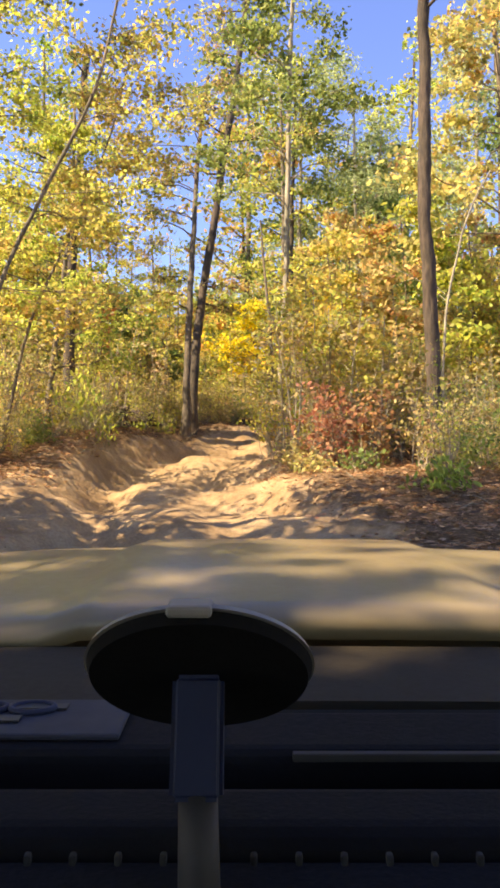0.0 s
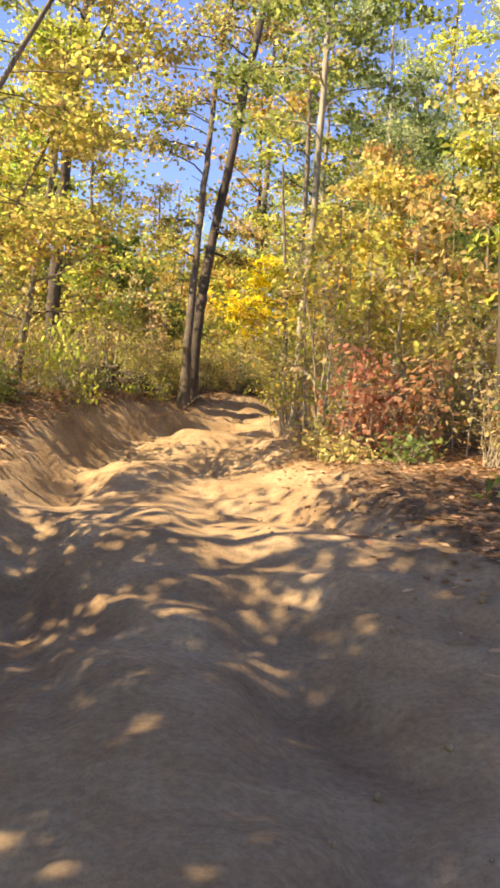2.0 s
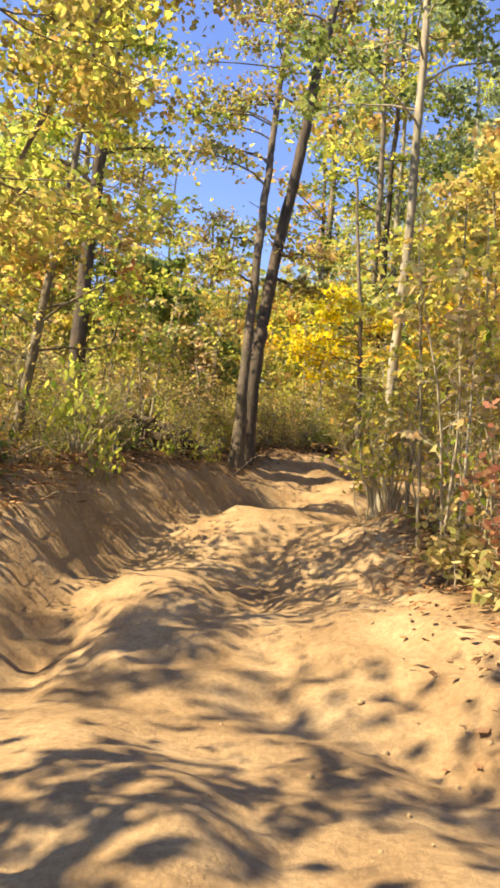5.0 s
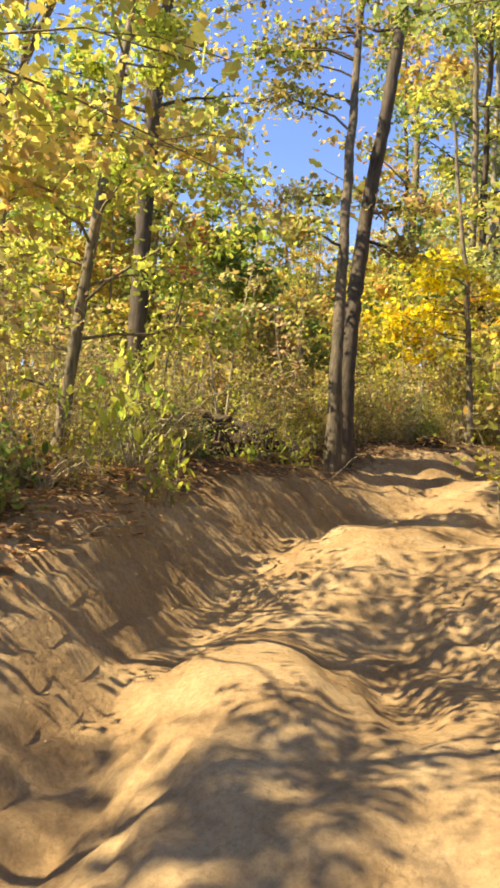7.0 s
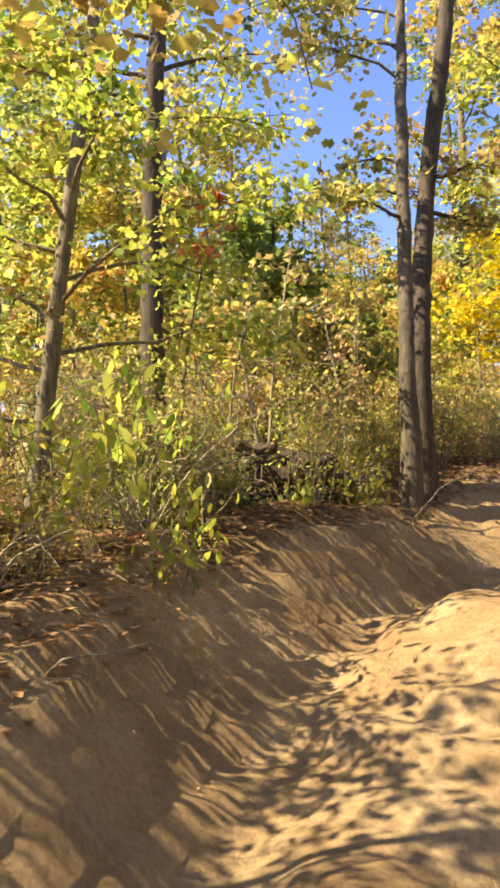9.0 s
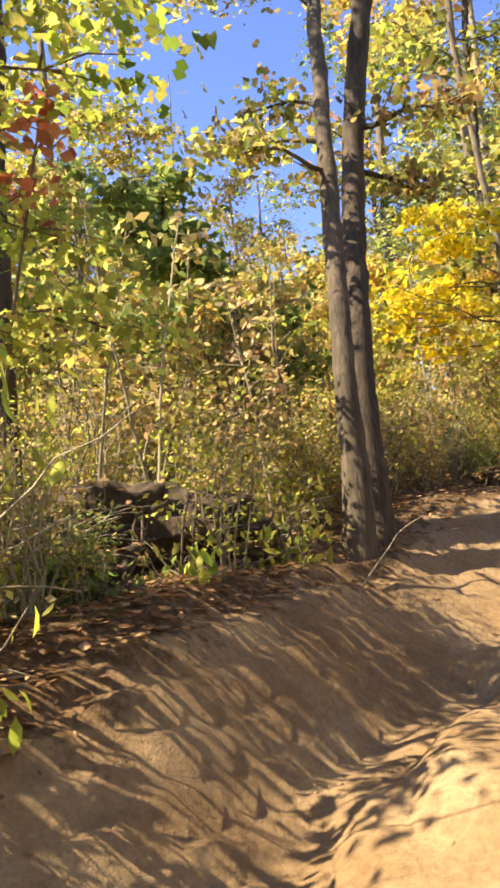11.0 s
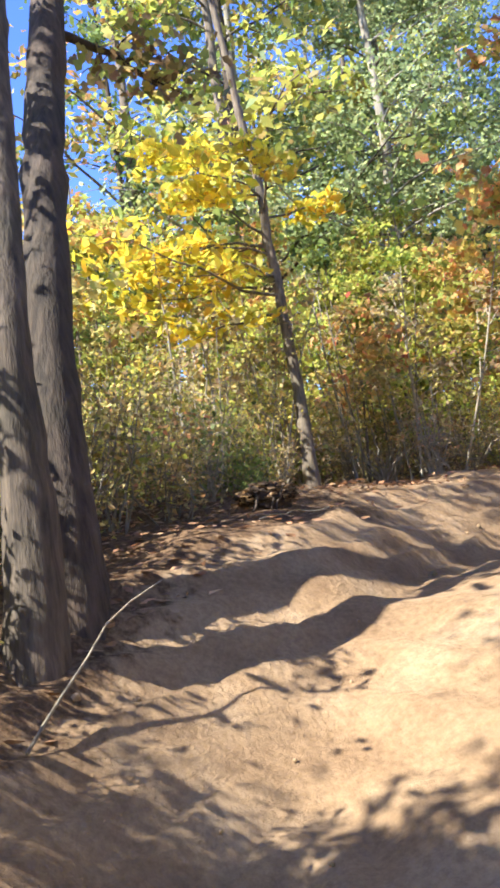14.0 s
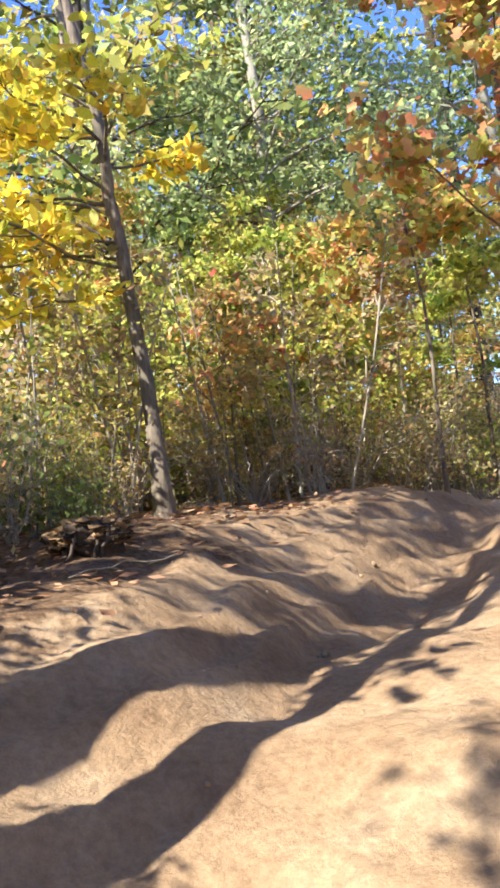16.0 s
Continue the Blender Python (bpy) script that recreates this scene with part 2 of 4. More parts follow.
def tube(points, radii, sides=8):
    """Rings along a line, joined to a closed tapered tube; returns vertices and quads."""
    pts = np.asarray(points, dtype=float)
    n = len(pts)
    tang = np.gradient(pts, axis=0)
    tang /= np.linalg.norm(tang, axis=1)[:, None] + 1e-9
    ref = np.array([1.0, 0.0, 0.0]) if abs(tang[:, 0]).mean() < 0.8 else np.array([0.0, 0.0, 1.0])
    u = np.cross(tang, ref)
    u /= np.linalg.norm(u, axis=1)[:, None] + 1e-9
    w = np.cross(tang, u)
    a = np.linspace(0, 2 * pi, sides, endpoint=False)
    ring = u[:, None] * np.cos(a)[None, :, None] + w[:, None] * np.sin(a)[None, :, None]
    v = pts[:, None] + ring * np.asarray(radii)[:, None, None]
    v = v.reshape(-1, 3)
    i = np.arange(n - 1)[:, None] * sides + np.arange(sides)[None, :]
    j = np.arange(n - 1)[:, None] * sides + (np.arange(sides)[None, :] + 1) % sides
    return v, np.stack([i, j, j + sides, i + sides], -1).reshape(-1, 4)


def join_tubes(tubes):
    vs, fs, n = [], [], 0
    for v, f in tubes:
        vs.append(v)
        fs.append(f + n)
        n += len(v)
    return np.concatenate(vs), np.concatenate(fs)


def leaves(centres, size, rng, droop=0.5, shape="lobed", broad=0.30):
    """A blade at every centre: a plain pointed one, a longer pointed one, or one with lobes; the larger ones curl."""
    n = len(centres)
    s = size * rng.uniform(0.55, 1.35, n)[:, None]
    d = rng.normal(size=(n, 3))
    d[:, 2] = d[:, 2] * 0.5 - droop
    d /= np.linalg.norm(d, axis=1)[:, None]
    side = np.cross(d, rng.normal(size=(n, 3)) + np.array([0, 0, 1.0]))
    side /= np.linalg.norm(side, axis=1)[:, None] + 1e-9
    up = np.cross(side, d)
    fold = rng.uniform(-0.30, 0.30, n)[:, None]
    half = {"plain": [(-0.06, 0.27)], "pointed": [(-0.2, broad), (0.16, broad * 1.15)],
            "lobed": [(-0.22, 0.30), (-0.02, 0.17), (0.17, 0.33)]}[shape]
    outline = [(-0.5, 0.0)] + half + [(0.5, 0.0)] + [(u, -w) for u, w in half[::-1]]
    v = np.stack([centres + d * s * u + side * s * w + up * s * (fold * abs(w) * 2 - 0.5 * abs(fold) * u * u) for u, w in outline], 1)
    k = len(outline)
    return v.reshape(-1, 3), np.arange(n * k).reshape(-1, k)


# ---------------------------------------------------------------- the lie of the land
TRAIL_Y = [-30, 0, 4, 7, 10.5, 13.4, 15.2, 16.2, 17.1, 18, 18.9, 21, 24, 27, 32, 60]
TRAIL_X = [0.6, 0.0, -0.26, -0.68, -1.4, -1.78, -1.86, -1.68, -1.45, -1.18, -0.8, 0.4, 2.9, 6.5, 16, 80]
LEVEL_Y = [-30, 0, 4, 7, 10.4, 12.4, 13.4, 15, 16.2, 17.3, 18.9, 20, 21, 22.5, 24, 26, 28, 40, 80, 200]
LEVEL_Z = [-1.0, 0.02, 0.48, 1.08, 1.55, 1.70, 1.82, 2.0, 2.2, 2.5, 2.72, 2.93, 3.14, 3.42, 3.66, 3.78, 3.9, 5.1, 11, 19]
BANK_Y = [-30, 3, 8, 12.5, 13.6, 15, 17, 19, 20.5, 22.5, 25, 30]
BANK_L = [0.1, 0.1, 0.18, 0.32, 0.5, 0.8, 0.76, 0.55, 0.36, 0.36, 0.34, 0.1]
BANK_R = [0.1, 0.12, 0.25, 0.42, 0.45, 0.55, 0.55, 0.5, 0.4, 0.3, 0.2, 0.1]


def smooth_interp(v, xs, ys):
    v = np.asarray(v, dtype=float)
    return (np.interp(v - 0.8, xs, ys) + np.interp(v, xs, ys) * 2 + np.interp(v + 0.8, xs, ys)) / 4


def wave(x, y, s, seed):
    r = np.random.RandomState(seed)
    out = 0
    for _ in range(6):
        a, p, k = r.uniform(0, 2 * pi), r.uniform(0, 2 * pi), r.uniform(0.6, 1.7) / s
        out = out + np.sin((x * np.cos(a) + y * np.sin(a)) * k * 2 * pi + p)
    return out / 6


def side_of_trail(x, y):
    xc = smooth_interp(y, TRAIL_Y, TRAIL_X)
    slope = np.clip((smooth_interp(y + 0.5, TRAIL_Y, TRAIL_X) - smooth_interp(y - 0.5, TRAIL_Y, TRAIL_X)), -3, 3)
    return (np.asarray(x) - xc) / np.sqrt(1 + slope**2)


def height(x, y):
    x, y = np.asarray(x, dtype=float), np.asarray(y, dtype=float)
    d = side_of_trail(x, y)
    z = smooth_interp(y, LEVEL_Y, LEVEL_Z)
    left = np.clip((-d - 0.75) / 1.35, 0, 1)
    right = np.clip((d - 1.15) / 1.3, 0, 1)
    ease = lambda q: q * q * (3 - 2 * q)
    z = z + smooth_interp(y, BANK_Y, BANK_L) * ease(left) + smooth_interp(y, BANK_Y, BANK_R) * ease(right) + 0.05 * np.clip(abs(d) - 2.6, 0, 30)
    on = np.clip((2.4 - abs(d)) / 1.0, 0, 1)
    rut = np.exp(-((d + 0.8) / 0.34) ** 2) * (0.16 + 0.10 * np.sin(y * 1.1)) + np.exp(-((d - 0.75) / 0.36) ** 2) * (0.14 + 0.08 * np.sin(y * 0.9 + 1.7))
    z = z - on * rut + on * (0.13 * np.sin(y * 1.55 + d * 0.9) * np.clip((y - 4) / 5, 0.2, 1)) + on * 0.05 * np.sin(d * 2.1)
    z = z + np.clip((3.2 - abs(d)) / 1.0, 0, 1) * 0.032 * np.sin(z * 2 * pi / 0.17 + 2.5 * wave(x, y, 3.0, 21))
    z = z + 0.05 * wave(x, y, 1.1, 3) + 0.022 * wave(x, y, 0.35, 5) + 0.12 * wave(x, y, 5.0, 7) * (1 - on)
    return z


def ground_z(x, y):
    return float(height(np.array([x]), np.array([y]))[0])


def axis_steps(lo, hi, step, far):
    inner = np.arange(lo, hi + step / 2, step)
    out, s, v = [], step, hi
    while v < far:
        s *= 1.22
        v += s
        out.append(v)
    low, s, v = [], step, lo
    while v > -far:
        s *= 1.22
        v -= s
        low.append(v)
    return np.array(low[::-1] + list(inner) + out)


gx, gy = axis_steps(-7.5, 8.5, 0.1, 900), axis_steps(-3.0, 30.0, 0.11, 900)
GX, GY = np.meshgrid(gx, gy)
GZ = height(GX.ravel(), GY.ravel())
gv = np.stack([GX.ravel(), GY.ravel(), GZ], 1)
ii = (np.arange(len(gy) - 1)[:, None] * len(gx) + np.arange(len(gx) - 1)[None, :]).ravel()
gf = np.stack([ii, ii + 1, ii + 1 + len(gx), ii + len(gx)], 1)
ground_mesh = mesh_from("ground", gv, gf, GROUND, True)
ground = tagged(new("ground", ground_mesh), "rutted sandy trail climbing between leaf-littered forest banks", "ground", kind="structure")
dd = side_of_trail(GX.ravel(), GY.ravel())
litter = np.clip((abs(dd) - np.where((GY.ravel() > 17) & (GY.ravel() < 24), 1.1, 1.6)) / 1.0 + 0.25 * wave(GX.ravel(), GY.ravel(), 2.2, 11), 0, 1)
att = ground_mesh.attributes.new("litter", "FLOAT", "POINT")
att.data.foreach_set("value", litter.astype(np.float32))

# ---------------------------------------------------------------- trees and shrubs


def spine_curve(points, n, rng, wobble):
    p = np.asarray(points, dtype=float)
    seg = np.r_[0, np.cumsum(np.linalg.norm(np.diff(p, axis=0), axis=1))]
    s = np.linspace(0, seg[-1], n)
    q = np.stack([np.interp(s, seg, p[:, k]) for k in range(3)], 1)
    for _ in range(2):
        q[1:-1] = (q[:-2] + 2 * q[1:-1] + q[2:]) / 4
    q[1:-1, :2] += rng.normal(size=(n - 2, 2)) * wobble
    return q


def limb_line(start, az, length, rise, rng, n=6):
    s = np.linspace(0, 1, n)
    d = np.array([cos(az), sin(az), 0])
    line = start + np.outer(s * length, d)
    line[:, 2] += length * (rise * s - 0.25 * s**2)
    line[1:] += np.cumsum(rng.normal(size=(n - 1, 3)) * length * 0.035, axis=0)
    return line


def tree(name, label, spine, r0, r1, bark, leaf, seed, limbs=16, first=0.35, reach=2.2, rise=0.55, clusters=7, per=40,
         size=0.085, sigma=0.24, group="", aim=None, aim_part=0.0, shape="plain", last=0.97, broad=0.30, boughs=()):
    """Trunk with root flare, limbs with twigs, and a crown of single leaves in sprays round the twigs."""
    rng = np.random.RandomState(seed)
    base = np.asarray(spine[0], dtype=float)
    owner = thing(name, Vector(base), label, "tree", group)
    line = spine_curve([np.asarray(p, dtype=float) - base for p in spine], 18, rng, r0 * 0.15)
    s = np.linspace(0, 1, 18)
    rad = r0 + (r1 - r0) * s
    rad[0] *= 1.55
    rad[1] *= 1.12
    line[0, 2] -= 0.3
    rings, sides = (86, 14) if r0 > 0.055 and not group else (18, 8)
    fine = np.linspace(0, 17, rings)
    line_fine = np.stack([np.interp(fine, np.arange(18), line[:, k]) for k in range(3)], 1)
    rad_fine = np.interp(fine, np.arange(18), rad) * (1 + rng.normal(size=rings) * 0.035)
    v, f = tube(line_fine, rad_fine, sides)
    v = v + rng.normal(size=v.shape) * np.repeat(rad_fine, sides)[:, None] * 0.05
    trunk_me = mesh_from(name + "_trunk", v, f, bark, True)
    part("trunk", trunk_me, owner)
    tubes, centres = [], []
    for i in range(limbs + len(boughs)):
        q = min(first + (last - first) * (i + rng.uniform(0, 1)) / limbs, 0.98)
        k = q * 17
        start = line[int(k)] + (line[min(int(k) + 1, 17)] - line[int(k)]) * (k - int(k))
        az = rng.uniform(0, 2 * pi)
        if aim is not None and rng.uniform() < aim_part:
            az = aim + rng.normal() * 0.5
        ln = reach * (1.05 - 0.65 * (q - first) / (1 - first + 1e-6)) * rng.uniform(0.6, 1.2)
        slope = rise * rng.uniform(0.5, 1.4)
        if i >= limbs:
            q, az, ln, slope = boughs[i - limbs]
            k = q * 17
            start = line[int(k)] + (line[min(int(k) + 1, 17)] - line[int(k)]) * (k - int(k))
        lr = max(0.006, (r0 + (r1 - r0) * q) * 0.33)
        ll = limb_line(start, az, ln, slope, rng)
        tip = ll[-1] + base
        if per and abs(float(side_of_trail(tip[0], tip[1]))) < 1.7 and tip[2] < ground_z(tip[0], tip[1]) + 2.7:
            continue
        tubes.append(tube(ll, np.linspace(lr, lr * 0.25, 6), 5))
        for j in range(clusters):
            g = rng.uniform(0.3, 1.0) * 5
            a = ll[int(min(g, 4))] + (ll[int(min(g, 4)) + 1] - ll[int(min(g, 4))]) * (g - int(min(g, 4)))
            taz, tl = az + rng.normal() * 0.9, ln * rng.uniform(0.12, 0.35)
            tl2 = limb_line(a, taz, tl, rng.uniform(-0.1, 0.6), rng, 3)
            tubes.append(tube(tl2, np.linspace(lr * 0.35, 0.003, 3), 3))
            centres.append(tl2[-1])
            centres.append(tl2[-2])
    v, f = join_tubes(tubes)
    tagged(part("branchwork", mesh_from(name + "_branches", v, f, bark, True), owner), kind="stuff")
    if per:
        c = np.repeat(np.array(centres), per, 0)
        c = c + rng.normal(size=c.shape) * np.array([1, 1, 0.45]) * sigma * 0.74 * rng.uniform(0.6, 1.4, (len(c), 1))
        w = c + base
        c = c[(abs(side_of_trail(w[:, 0], w[:, 1])) > 1.5) | (w[:, 2] > height(w[:, 0], w[:, 1]) + 2.5)]
        v, f = leaves(c, size, rng, shape=shape, broad=broad)
        part("crown", mesh_from(name + "_crown", v, f, leaf), owner)
    return owner


def shrub(name, label, at, tall, wide, leaf, seed, stems=9, per=46, size=0.10, sigma=0.14, group="", bare=0.15, thick=1.0, shape="plain", bark=None, droop=0.5):
    """Several thin stems that lean out from one foot, with twigs, and leaves in sprays along them."""
    rng = np.random.RandomState(seed)
    owner = thing(name, Vector(at), label, "shrub", group)
    tubes, cs = [], []
    for i in range(stems):
        az, out, h = rng.uniform(0, 2 * pi), rng.uniform(0.1, 1) * wide, tall * rng.uniform(0.55, 1.05)
        s = np.linspace(0, 1, 7)
        foot = rng.normal(size=2) * 0.08
        line = np.stack([foot[0] + cos(az) * out * s**1.4, foot[1] + sin(az) * out * s**1.4, h * s - 0.06], 1)
        line[1:, :2] += np.cumsum(rng.normal(size=(6, 2)) * 0.03 * tall, axis=0)
        tubes.append(tube(line, np.linspace(0.006 + 0.003 * tall, 0.002, 7) * thick, 4))
        for j in range(5):
            q = rng.uniform(bare, 0.95) * 6
            a = line[int(q)] + (line[int(q) + 1] - line[int(q)]) * (q - int(q))
            tw = limb_line(a, rng.uniform(0, 2 * pi), tall * rng.uniform(0.1, 0.25), rng.uniform(0, 0.7), rng, 3)
            tubes.append(tube(tw, np.linspace(0.005, 0.002, 3) * thick, 3))
            cs += [tw[-1], tw[1]]
        cs += [line[-1], line[-2]]
    v, f = join_tubes(tubes)
    tagged(part("woody_stem", mesh_from(name + "_stems", v, f, bark or TWIG, True), owner), kind="stuff")
    cs = np.array(cs)
    c = cs[rng.randint(0, len(cs), stems * per)]
    c = c + rng.normal(size=c.shape) * np.array([1, 1, 0.6]) * sigma
    c[:, 2] = np.maximum(c[:, 2], 0.03)
    v, f = leaves(c, size, rng, droop=droop, shape=shape, broad=0.17 if droop > 1 else 0.30)
    part("foliage", mesh_from(name + "_foliage", v, f, leaf), owner)
    return owner


def g3(x, y, dz=0.0):
    return (x, y, ground_z(x, y) + dz)


# the two stems that stand close together where the trail bends
tree("oak_tree", "slender brown-barked oak leaning beside its thicker twin", [g3(-1.96, 20.64), (-1.96, 20.72, 5.0), (-1.97, 21.1, 6.0), (-2.0, 21.7, 8.0), (-2.0, 22.4, 9.46), (-2.03, 22.9, 10.9), (-2.05, 23.4, 12.3), (-1.8, 24.0, 15.0)],
     0.10, 0.05, BARK_OAK, OAK, 11, limbs=9, first=0.52, reach=1.9, clusters=6, per=17, aim=2.6, aim_part=0.6, size=0.11, sigma=0.24, shape="lobed", last=0.97, boughs=((0.33, 3.2, 1.1, 0.35), (0.37, 2.7, 1.0, 0.4), (0.30, 3.7, 0.9, 0.3), (0.50, 3.3, 1.3, 0.6), (0.56, 3.0, 2.2, 0.25), (0.64, 3.4, 2.3, 0.2), (0.70, 2.7, 2.2, 0.3), (0.78, 3.2, 2.4, 0.2)))
tree("oak_tree", "tall brown-barked oak with yellowing leaves at the bend", [g3(-1.85, 21.0), (-1.86, 21.25, 4.9), (-1.83, 21.8, 6.2), (-1.74, 22.4, 7.4), (-1.65, 22.45, 8.0), (-1.54, 22.55, 9.0), (-1.42, 22.6, 10.1), (-1.33, 22.7, 11.0), (-0.8, 23.3, 15.0), (-0.5, 23.6, 18.0)],
     0.135, 0.08, BARK_DARK, OAK, 12, limbs=15, first=0.54, reach=2.5, clusters=7, per=20, aim=2.2, aim_part=0.5, size=0.11, sigma=0.28, shape="lobed", last=0.97, boughs=((0.27, 0.4, 0.9, 0.0), (0.31, 5.6, 1.0, 0.1)))
# dark trunk on the bank
tree("pine_tree", "tall dark-barked tree with a bare lower trunk", [g3(2.83, 12.6), (2.79, 12.5, 3.04), (2.69, 12.5, 4.26), (2.62, 12.5, 5.64), (2.56, 12.5, 7.04), (2.62, 12.5, 8.47), (2.58, 12.5, 9.92), (2.5, 12.5, 13.5)],
     0.122, 0.08, BARK_DARK, ORANGE, 13, limbs=7, first=0.62, reach=2.2, clusters=6, per=18, size=0.13, sigma=0.25, shape="lobed")
tree("birch_tree", "pale-trunked tree with a thin olive-green crown", [g3(0.46, 18.4), (0.46, 18.4, 4.3), (0.55, 18.4, 6.1), (0.58, 18.4, 7.7), (0.56, 18.4, 9.0), (0.6, 18.6, 13.0), (0.7, 18.8, 16.0)],
     0.08, 0.045, BARK_PALE, GREEN, 14, limbs=30, first=0.45, reach=2.7, clusters=7, per=20, size=0.12, shape="lobed", sigma=0.25)
tree("poplar_tree", "thin pale-trunked tree among the undergrowth", [g3(5.2, 40.0), (5.25, 40.0, 17.5), (5.3, 40.1, 21.0)],
     0.11, 0.05, BARK_PALE, BLUEGREEN, 15, limbs=12, first=0.55, reach=1.8, clusters=6, per=24, size=0.09, sigma=0.25)
tree("oak_tree", "thick brown oak trunk half hidden by brush", [g3(-5.1, 21.0), (-5.12, 21.0, 5.4), (-5.2, 21.1, 7.0), (-5.2, 21.2, 9.0), (-5.0, 21.3, 14.0)],
     0.155, 0.09, BARK_DARK, GREEN, 16, limbs=13, first=0.40, reach=2.0, clusters=6, per=12, size=0.12, shape="lobed", sigma=0.26, aim=2.4, aim_part=0.4)
# bright yellow tree past the bend
tree("hickory_tree", "slender leaning hickory with bright yellow leaves", [g3(0.40, 25.4), (0.41, 25.5, 5.14), (0.36, 25.55, 5.94), (0.31, 25.6, 6.54), (0.30, 25.6, 7.15), (0.27, 25.6, 7.67), (0.15, 25.6, 8.44), (-0.1, 25.7, 11.0)],
     0.07, 0.03, BARK, YELLOW, 17, limbs=13, first=0.28, reach=1.8, rise=0.35, clusters=6, per=11, size=0.14, sigma=0.16, aim=pi * 1.05, aim_part=0.85, shape="pointed", last=0.58, broad=0.2, boughs=((0.33, 3.3, 1.6, 0.25), (0.4, 3.0, 1.8, 0.3), (0.45, 0.2, 0.9, 0.4)))
tree("holly_tree", "dense dark green broadleaf tree behind the bank", [g3(-4.05, 22.8), (-4.0, 22.8, 5.6), (-3.95, 22.8, 7.7)],
     0.06, 0.02, BARK_DARK, GREEN, 18, limbs=24, first=0.28, reach=1.35, clusters=7, per=16, size=0.11, sigma=0.2, shape="pointed")
tree("maple_tree", "young maple turning from green to orange and red", [g3(4.3, 25.2), (4.0, 25.0, 7.0), (3.8, 24.8, 10.8)],
     0.06, 0.025, BARK, MAPLE, 19, limbs=22, first=0.18, reach=1.7, clusters=7, per=14, size=0.14, shape="lobed", sigma=0.2, aim=pi * 1.15, aim_part=0.4)
tree("tulip_tree", "tall green-leaved tree against the sky", [g3(4.9, 33.5), (4.9, 33.5, 11.0), (5.1, 33.7, 17.5)],
     0.16, 0.06, BARK, BLUEGREEN, 20, limbs=36, first=0.25, reach=2.9, clusters=8, per=30, size=0.125, sigma=0.34, shape="lobed")
tree("dead_tree", "thin bare dead tree standing against the sky", [g3(-7.1, 38.0), (-7.15, 38.0, 12.0), (-7.2, 38.0, 18.6)],
     0.07, 0.015, BARK_PALE, GOLD, 21, limbs=14, first=0.5, reach=0.9, clusters=2, per=0)
# trees on the near banks, whose boughs reach over the trail
tree("maple_tree", "yellow-leaved tree whose boughs hang over the trail", [g3(-4.6, 14.0), (-4.2, 14.1, 5.0), (-3.76, 14.1, 5.83), (-3.4, 14.1, 6.89), (-2.9, 14.3, 8.2), (-2.5, 14.5, 10.5)],
     0.034, 0.014, BARK, MIXED, 22, limbs=24, first=0.22, reach=1.7, rise=0.35, clusters=7, per=24, size=0.085, shape="lobed", sigma=0.25, aim=-0.6, aim_part=0.3)
tree("maple_tree", "golden-leaved tree on the leaf-littered bank", [g3(-4.7, 17.2), (-4.5, 17.4, 6.0), (-4.4, 17.8, 8.5), (-4.5, 18.0, 11.0)],
     0.075, 0.03, BARK, YELGREEN, 23, limbs=32, first=0.10, reach=1.6, clusters=7, per=25, size=0.085, sigma=0.24, shape="lobed")
tree("maple_tree", "orange and yellow tree whose boughs hang over the trail", [g3(-4.3, 11.4), (-4.0, 11.5, 4.6), (-3.3, 11.7, 6.4), (-2.6, 11.9, 8.0), (-2.2, 12.0, 10.5)],
     0.042, 0.02, BARK, MIXED, 28, limbs=18, first=0.30, reach=2.1, rise=0.3, clusters=7, per=13, size=0.08, sigma=0.26, shape="lobed", aim=0.0, aim_part=0.35)
tree("maple_tree", "orange-leaved tree above the bank", [g3(5.2, 15.5), (5.0, 15.6, 7.0), (4.7, 15.8, 12.0)],
     0.09, 0.04, BARK, ORANGE, 24, limbs=15, first=0.45, reach=2.4, clusters=7, per=18, size=0.13, shape="lobed", sigma=0.25)
tree("sapling", "pale leafless forked sapling beside the dark trunk", [g3(3.05, 13.3), (3.1, 13.3, 4.9), (3.3, 13.3, 5.9), (3.55, 13.3, 6.8), (3.9, 13.3, 7.4)],
     0.032, 0.014, BARK_PALE, GOLD, 25, limbs=7, first=0.35, reach=1.3, rise=0.8, clusters=2, per=0)
tree("maple_tree", "tall yellow-green tree on the near bank", [g3(-5.9, 12.6), (-5.7, 12.8, 5.5), (-5.4, 13.0, 9.0), (-5.2, 13.2, 13.5)],
     0.09, 0.03, BARK, YELGREEN, 29, limbs=34, first=0.28, reach=2.3, rise=0.4, clusters=7, per=22, size=0.09, sigma=0.27, shape="lobed")
# slim poles beside the trail
for i, (x, y, h) in enumerate([(0.55, 16.2, 3.4), (0.95, 14.4, 3.2), (1.15, 13.7, 2.8), (0.8, 15.2, 3.6), (1.45, 14.9, 3.0), (2.0, 13.4, 2.6)]):
    z = ground_z(x, y)
    tree("sapling", "slim pale pole sapling with few leaves", [(x, y, z), (x + 0.06, y, z + h * 0.5), (x - 0.04 + 0.03 * i, y + 0.05, z + h)], 0.02, 0.008, BARK_PALE, MIXED, 460 + i, limbs=9, first=0.45, reach=0.7, clusters=4, per=6, size=0.10, sigma=0.2, shape="lobed", group="pole saplings")
tree("sapling", "slim sapling tipped with red leaves", [g3(-3.95, 18.5), (-3.9, 18.5, 4.6), (-3.55, 18.4, 6.3)], 0.018, 0.006, BARK, RED, 31, limbs=5, first=0.72, reach=0.35, clusters=2, per=5, size=0.10, sigma=0.12, shape="pointed")
